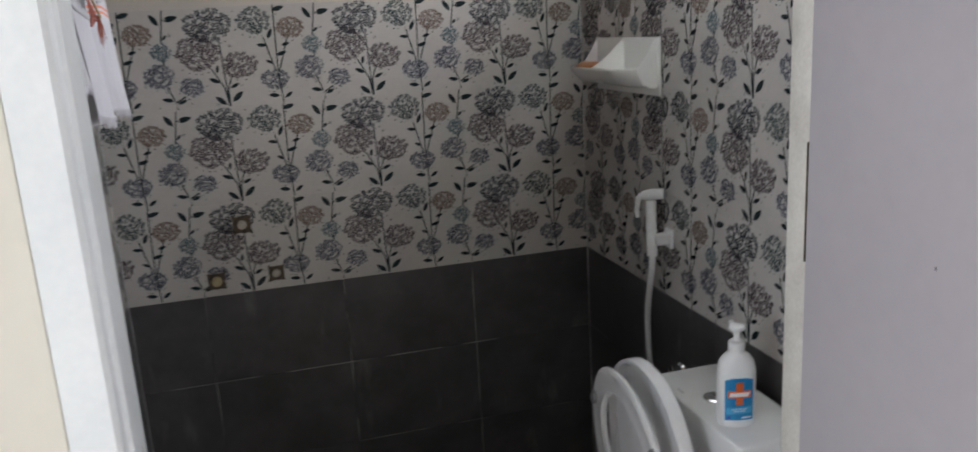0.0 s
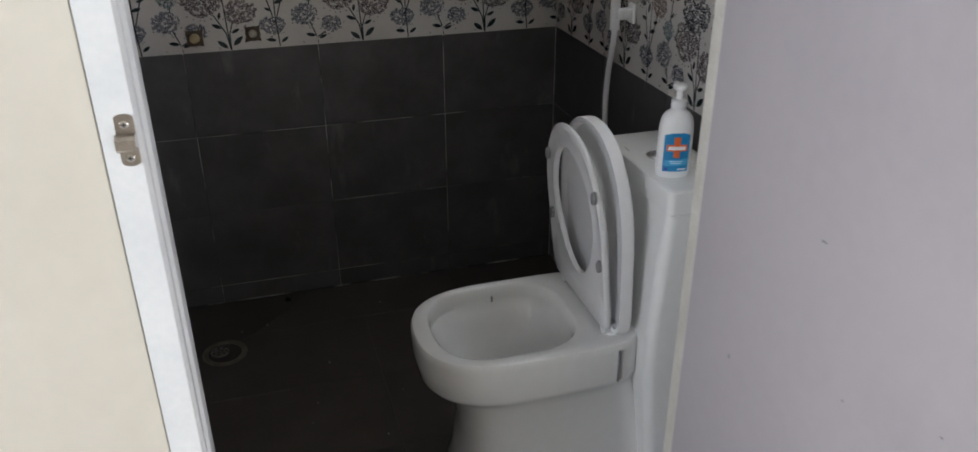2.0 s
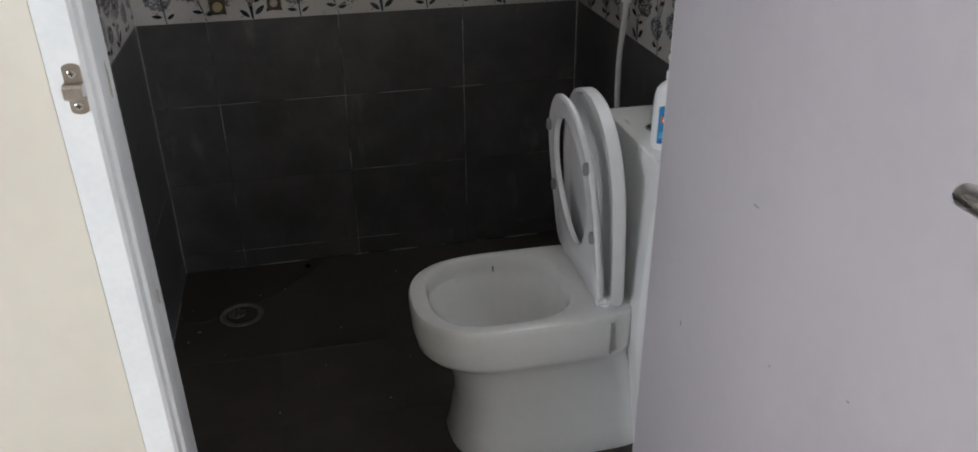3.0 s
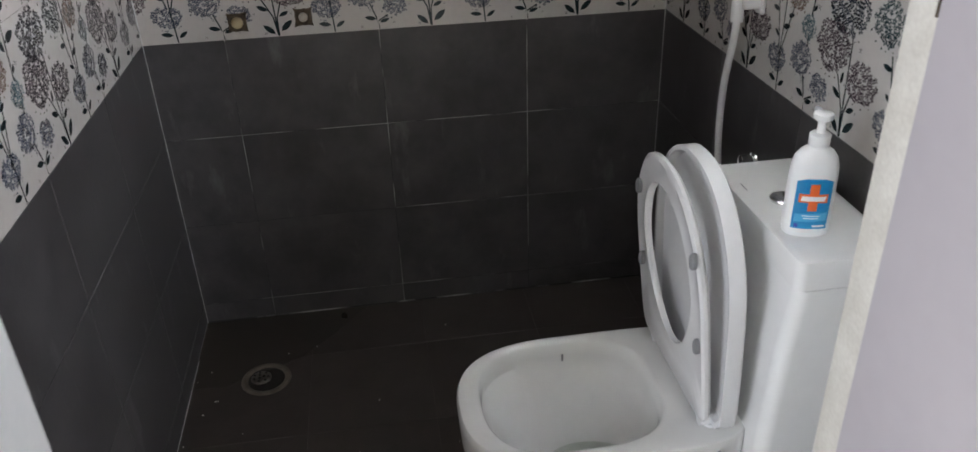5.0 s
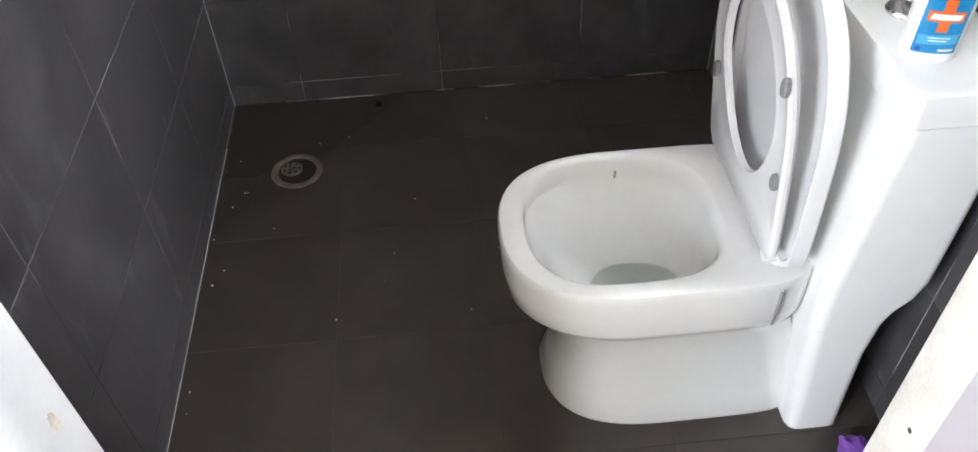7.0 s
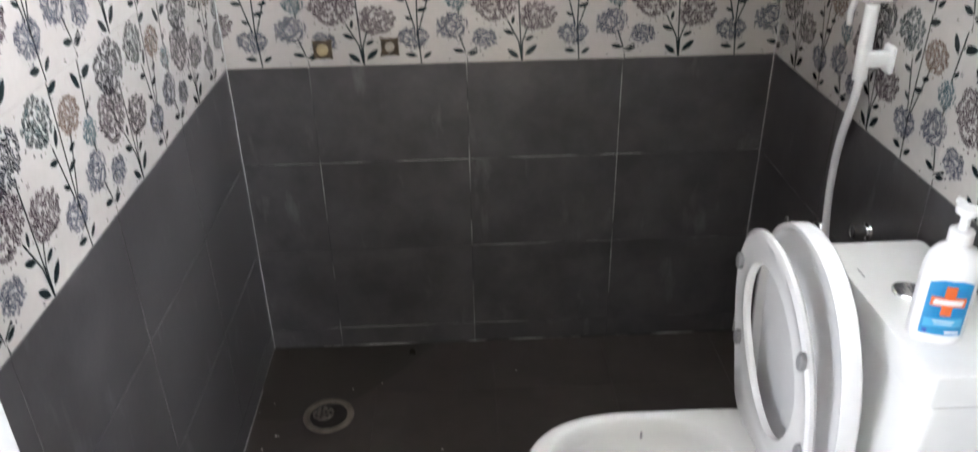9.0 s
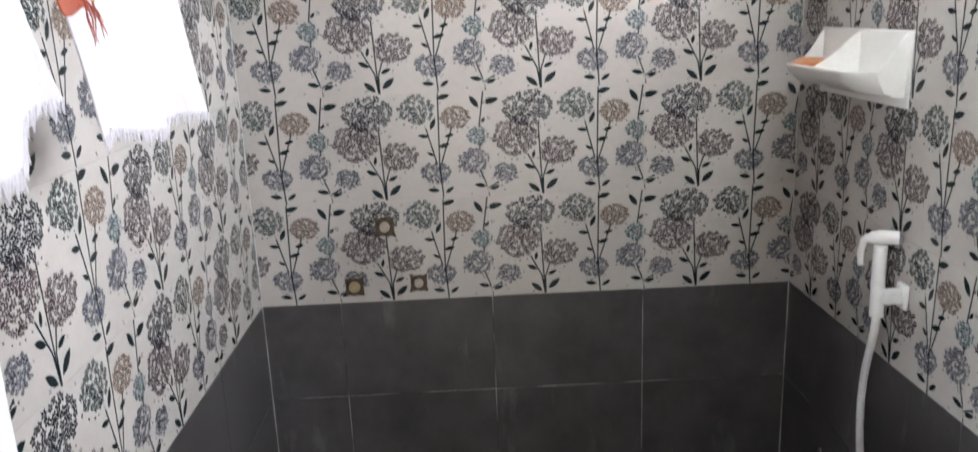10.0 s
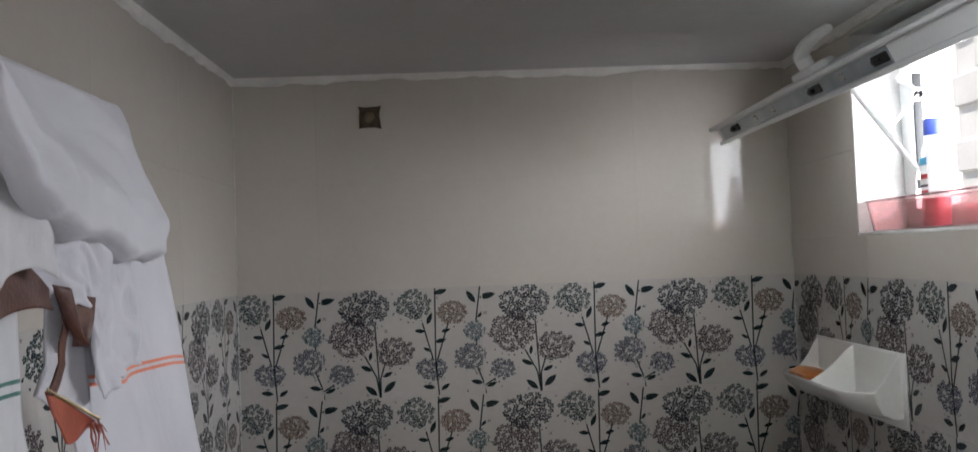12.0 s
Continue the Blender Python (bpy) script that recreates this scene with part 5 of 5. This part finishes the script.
# ---- small things on the floor ----
pad = thing("scouring_pad", "crumpled purple scouring pad on the floor", "scouring pad", (1.232, -1.215, 0.0))
b = bmesh.new()
loops = []
for j in range(9):
    ph = math.pi * (j + 0.4) / 9.2
    loop = []
    for i in range(28):
        a = 2 * math.pi * i / 28
        d = Vector((math.sin(ph) * math.cos(a), math.sin(ph) * math.sin(a), -math.cos(ph)))
        r = 0.034 * (1 + 0.30 * noise.noise(d * 3.1) + 0.18 * noise.noise(d * 8.0))
        p = d * r
        loop.append((p.x, p.y * 1.25, max(0.0005, p.z * 0.72 + 0.024)))
    loops.append(loop)
part("pad", rings(b, loops), M["purple"], pad)

b = bmesh.new()
edge_pts = [(0.006, -0.002)]
for k in range(40):
    q = k / 39
    x = lerp(0.455, 0.006, q)
    y = -0.305 * (1 - (x / 0.46) ** 2.2) * (1 + 0.10 * noise.noise(Vector((x * 9, 4.0, 0)))) + 0.010 * noise.noise(Vector((x * 16, 1.0, 0)))
    edge_pts.append((x, min(y, -0.02)))
edge_pts = [(0.46, -0.002)] + edge_pts[1:] + [(0.006, -0.002)]
rings(b, [[(px, py, z) for px, py in edge_pts] for z in (0.0002, 0.0010)])
tagged(part("damp_patch", b, M["damp"]), "dark damp patch on the floor round the drain", "damp patch", "", "stuff")

b = bmesh.new()
rnd = random.Random(21)
for k in range(26):
    x, y = (rnd.uniform(0.02, 0.75), rnd.uniform(-1.40, -0.12)) if k % 3 else (rnd.uniform(0.006, 0.05), rnd.uniform(-1.2, -0.2))
    r = rnd.uniform(0.0008, 0.0026)
    pts = []
    for i in range(7):
        a = 2 * math.pi * i / 7
        q = r * rnd.uniform(0.55, 1.3)
        pts.append((x + q * math.cos(a), y + q * 1.2 * math.sin(a)))
    rings(b, [[(px, py, z) for px, py in pts] for z in (0.0003, 0.0011)])
flecks = tagged(part("paint_flecks", b, M["plaster"]), "tiny dried flecks of white paint on the floor", "paint flecks", "", "stuff")
b = box(bmesh.new(), (0.2545, FRONT, -0.002), (0.942, -DEEP, 0.012), 0.003)
structure("threshold", b, M["beige_tile"], "pale stone threshold under the door", "threshold")

# ---- printed flowers of the tiles ----
FLOWERS = [(155, 67, 94, 65, 0), (105, 170, 82, 70, 1), (260, 225, 70, 52, 1), (330, 58, 66, 54, 2), (470, 93, 55, 42, 3), (390, 292, 55, 42, 4), (550, 160, 40, 37, 5), (530, 252, 60, 46, 4), (65, 302, 44, 39, 4)]
STEMS = [(191, 130, 203, 389), (183, 0, 184, 10), (192, 0, 193, 10), (150, 235, 192, 315), (192, 315, 203, 389), (225, 262, 206, 320), (206, 320, 206, 389), (411, 0, 406, 260), (406, 260, 415, 389), (362, 125, 398, 262), (456, 128, 412, 262), (574, 0, 556, 126), (556, 190, 556, 215), (556, 292, 578, 350), (-2, 350, 4, 389), (40, 335, 0, 358)]
LEAVES = [(430, 16, 15, 52), (388, 112, 65, 46), (352, 155, 172, 40), (446, 156, 15, 36), (426, 192, 15, 44), (376, 222, 150, 32), (380, 356, 172, 46), (438, 358, 35, 40), (540, 38, 125, 56), (20, 36, 12, 62), (572, 104, 45, 30)]
LEAVES2 = [(172, 238, 80, 34), (156, 282, 155, 46), (232, 306, 25, 40), (172, 362, 140, 56), (238, 350, 42, 60), (553, 345, 168, 46), (26, 356, 20, 40)]


def clip(poly, lim, side):
    """The part of a convex outline on one side of x = lim."""
    out = []
    for i, a in enumerate(poly):
        c = poly[(i + 1) % len(poly)]
        ina, inc = (a[0] - lim) * side <= 0, (c[0] - lim) * side <= 0
        if ina:
            out.append(a)
        if ina != inc:
            t = (lim - a[0]) / (c[0] - a[0])
            out.append((lim, a[1] + (c[1] - a[1]) * t))
    return out


def drawing():
    """All outlines of one printed tile as (ink, outline), x right and y down."""
    rnd = random.Random(77)
    shapes = []

    def bar(x0, y0, x1, y1, w):
        d = math.hypot(x1 - x0, y1 - y0)
        nx, ny = -(y1 - y0) / d * w, (x1 - x0) / d * w
        shapes.append((6, [(x0 + nx, y0 + ny), (x1 + nx, y1 + ny), (x1 - nx, y1 - ny), (x0 - nx, y0 - ny)]))

    for x0, y0, x1, y1 in STEMS:
        bar(x0, y0, x1, y1, 2.6)
    for x, y, ang, ln in LEAVES + LEAVES2:
        a = -radians(ang)
        c, s = math.cos(a), math.sin(a)
        w = ln * 0.19
        pts = []
        for u, v in ((-0.5, 0), (-0.25, 0.8), (0.0, 1.0), (0.28, 0.7), (0.5, 0), (0.28, -0.7), (0.0, -1.0), (-0.25, -0.8)):
            pts.append((x + c * u * ln - s * v * w, y + s * u * ln + c * v * w))
        shapes.append((6, pts))
    for x, y, rx, ry, ink in FLOWERS:
        size = 5.0 + 0.085 * rx
        n = int(math.pi * rx * ry / (size * size * 1.55))
        spots = []
        for _ in range(n * 30):
            if len(spots) >= n:
                break
            u, v = rnd.uniform(-1, 1), rnd.uniform(-1, 1)
            if u * u + v * v > 1 or (v > 0.55 and rnd.random() < 0.4):
                continue
            px, py = x + (rx - 0.3 * size) * u, y + (ry - 0.4 * size) * v
            if all((px - q[0]) ** 2 + (py - q[1]) ** 2 > (1.17 * size) ** 2 for q in spots):
                spots.append((px, py))
        for px, py in spots:
            r = size * rnd.uniform(0.80, 1.04)
            a0 = rnd.uniform(0, 6.28)
            for k in range(5):
                a = a0 + k * 1.2566 + rnd.uniform(-0.16, 0.16)
                c, s = math.cos(a), math.sin(a)
                w = 0.29 * r
                q = [(0.08, 0.0), (0.42, 0.85), (0.66, 1.0), (1.0, 0.0), (0.66, -1.0), (0.42, -0.85)]
                shapes.append((ink, [(px + c * r * d - s * w * e, py + s * r * d + c * w * e) for d, e in q]))
        for k in range(max(3, int(rx / 11))):
            a = rnd.uniform(0.2, 2.9)
            px, py = x + rx * 1.16 * math.cos(a), y + ry * 1.20 * math.sin(a)
            r = rnd.uniform(2.0, 4.2)
            shapes.append((ink, [(px - r, py), (px, py + r), (px + r, py), (px, py - r)]))
    for k in range(26):
        px, py = rnd.uniform(10, 570), rnd.uniform(12, 378)
        if any(((px - f[0]) / (f[2] + 10)) ** 2 + ((py - f[1]) / (f[3] + 10)) ** 2 < 1 for f in FLOWERS):
            continue
        r = rnd.uniform(4.5, 8.5)
        a0 = rnd.uniform(0, 1.5)
        ink = rnd.choice((4, 6, 1))
        for j in range(4):
            a = a0 + j * 1.5708
            c, s = math.cos(a), math.sin(a)
            shapes.append((ink, [(px, py), (px + c * r * 0.6 - s * r * 0.2, py + s * r * 0.6 + c * r * 0.2), (px + c * r, py + s * r), (px + c * r * 0.6 + s * r * 0.2, py + s * r * 0.6 - c * r * 0.2)]))
    both = []
    for ink, pts in shapes:
        both.append((ink, pts))
        xs = [p[0] for p in pts]
        if max(xs) > 580:
            both.append((ink, [(p[0] - 580, p[1]) for p in pts]))
        if min(xs) < 0:
            both.append((ink, [(p[0] + 580, p[1]) for p in pts]))
    return both


DRAWN = drawing()


def tile_mesh(name, w, h, mats, u0=None, u1=None, gap=0.0008, depth=T, arris=0.0006):
    """A ceramic tile: front face in y = 0, lower left corner at the origin, with the print between u0 and u1 where given."""
    verts, faces, slots = [], [], []
    a, c = gap, gap + arris
    base = [(a, depth, a), (w - a, depth, a), (w - a, depth, h - a), (a, depth, h - a)]
    rim = [(a, arris, a), (w - a, arris, a), (w - a, arris, h - a), (a, arris, h - a)]
    face = [(c, 0, c), (w - c, 0, c), (w - c, 0, h - c), (c, 0, h - c)]
    verts += base + rim + face
    for k in range(4):
        n = (k + 1) % 4
        faces += [(k, n, 4 + n, 4 + k), (4 + k, 4 + n, 8 + n, 8 + k)]
    faces += [(8, 9, 10, 11), (3, 2, 1, 0)]
    slots = [0] * len(faces)
    if u0 is not None:
        for k, (ink, pts) in enumerate(DRAWN):
            p = clip(clip(pts, u0 * 580 + 2, -1), u1 * 580 - 2, 1)
            if len(p) < 3:
                continue
            p = [(x, min(max(y, 2), 387)) for x, y in p]
            i = len(verts)
            lift = -0.00025 - 0.00012 * (k % 5) / 5
            scale = w / ((u1 - u0) * 580)
            verts += [((x - u0 * 580) * scale, lift, h * (1 - y / 389.0)) for x, y in p]
            faces.append(tuple(range(i + len(p) - 1, i - 1, -1)))
            slots.append(1 + ink)
    me = bpy.data.meshes.new(name)
    me.from_pydata(verts, [], faces)
    for m in mats:
        me.materials.append(m)
    me.polygons.foreach_set("material_index", slots)
    me.update()
    return me


MESHES = {}


def lay(wall, place, w, h, kind, u0=None, u1=None):
    key = (kind, round(w, 4), round(h, 4), u0, u1)
    if key not in MESHES:
        mats = {"dark": [M["dark_tile"]], "beige": [M["beige_tile"]], "print": [M["print_tile"]] + INK}[kind]
        MESHES[key] = tile_mesh("tile", w, h, mats, u0, u1, {"dark": 0.0009, "beige": 0.0004}.get(kind, 0.0002), T, 0.0006 if kind == "dark" else 0.0002)
    ob = new("tile", MESHES[key])
    ob.matrix_world = place
    ob.parent = wall
    return ob


DARK_ROWS = [(0.003, 0.063), (0.063, 0.3155), (0.3155, 0.568), (0.568, DADO)]
PRINT_ROWS = [(DADO + k * 0.25267, DADO + (k + 1) * 0.25267) for k in range(3)]
BEIGE_ROWS = [(TOPS, 1.830), (1.830, CEIL - 0.001)]
BACK_X = [0.0, 0.193, 0.569, 0.945, WIDE]
SIDE_Y = [0.0, 0.369, 0.738, 1.107, 1.476, DEEP]
FULL = 0.376
for i in range(4):
    x0, x1 = BACK_X[i], BACK_X[i + 1]
    cut = {0: (1 - 0.193 / FULL, 1.0), 3: (0.0, (WIDE - 0.945) / FULL)}.get(i, (0.0, 1.0))
    for rows, kind in ((DARK_ROWS, "dark"), (PRINT_ROWS, "print"), (BEIGE_ROWS, "beige")):
        for z0, z1 in rows:
            lay(wall_back, pose(x0, 0, z0), x1 - x0, z1 - z0, kind, *(cut if kind == "print" else (None, None)))
for i in range(5):
    d0, d1 = SIDE_Y[i], SIDE_Y[i + 1]
    w = d1 - d0
    cut_l = (1 - w / 0.369, 1.0) if i == 4 else (0.0, 1.0)
    cut_r = (0.0, w / 0.369) if i == 4 else (0.0, 1.0)
    for rows, kind in ((DARK_ROWS, "dark"), (PRINT_ROWS, "print"), (BEIGE_ROWS, "beige")):
        for z0, z1 in rows:
            lay(wall_left, pose(0, -d1, z0, 0, 0, 90), w, z1 - z0, kind, *(cut_l if kind == "print" else (None, None)))
            if kind != "beige":
                lay(wall_right, pose(WIDE, -d0, z0, 0, 0, -90), w, z1 - z0, kind, *(cut_r if kind == "print" else (None, None)))
                continue
            a0, a1, c0, c1 = max(d0, -WIN_Y1), min(d1, -WIN_Y0), max(z0, WIN_Z0), min(z1, WIN_Z1)
            rects = [(d0, d1, z0, z1)]
            if a1 > a0 and c1 > c0:
                rects = [(d0, d1, z0, c0), (d0, d1, c1, z1), (d0, a0, c0, c1), (a1, d1, c0, c1)]
            for e0, e1, f0, f1 in rects:
                if e1 - e0 > 0.004 and f1 - f0 > 0.004:
                    lay(wall_right, pose(WIDE, -e0, f0, 0, 0, -90), e1 - e0, f1 - f0, kind)

FX = [0.0, 0.304, 0.615, 0.926, 1.238, WIDE]
FY = [0.0, 0.21, 0.52, 0.83, 1.14, DEEP]
for i in range(5):
    for j in range(5):
        key = ("floor", round(FX[i + 1] - FX[i], 4), round(FY[j + 1] - FY[j], 4))
        if key not in MESHES:
            MESHES[key] = tile_mesh("floor_tile", key[1], key[2], [M["floor_tile"]], None, None, 0.0005, T, 0.0003)
        ob = new("floor_tile", MESHES[key])
        ob.matrix_world = pose(FX[i], -FY[j + 1], 0, -90, 0, 0) @ Matrix.Identity(4)
        ob.parent = floor
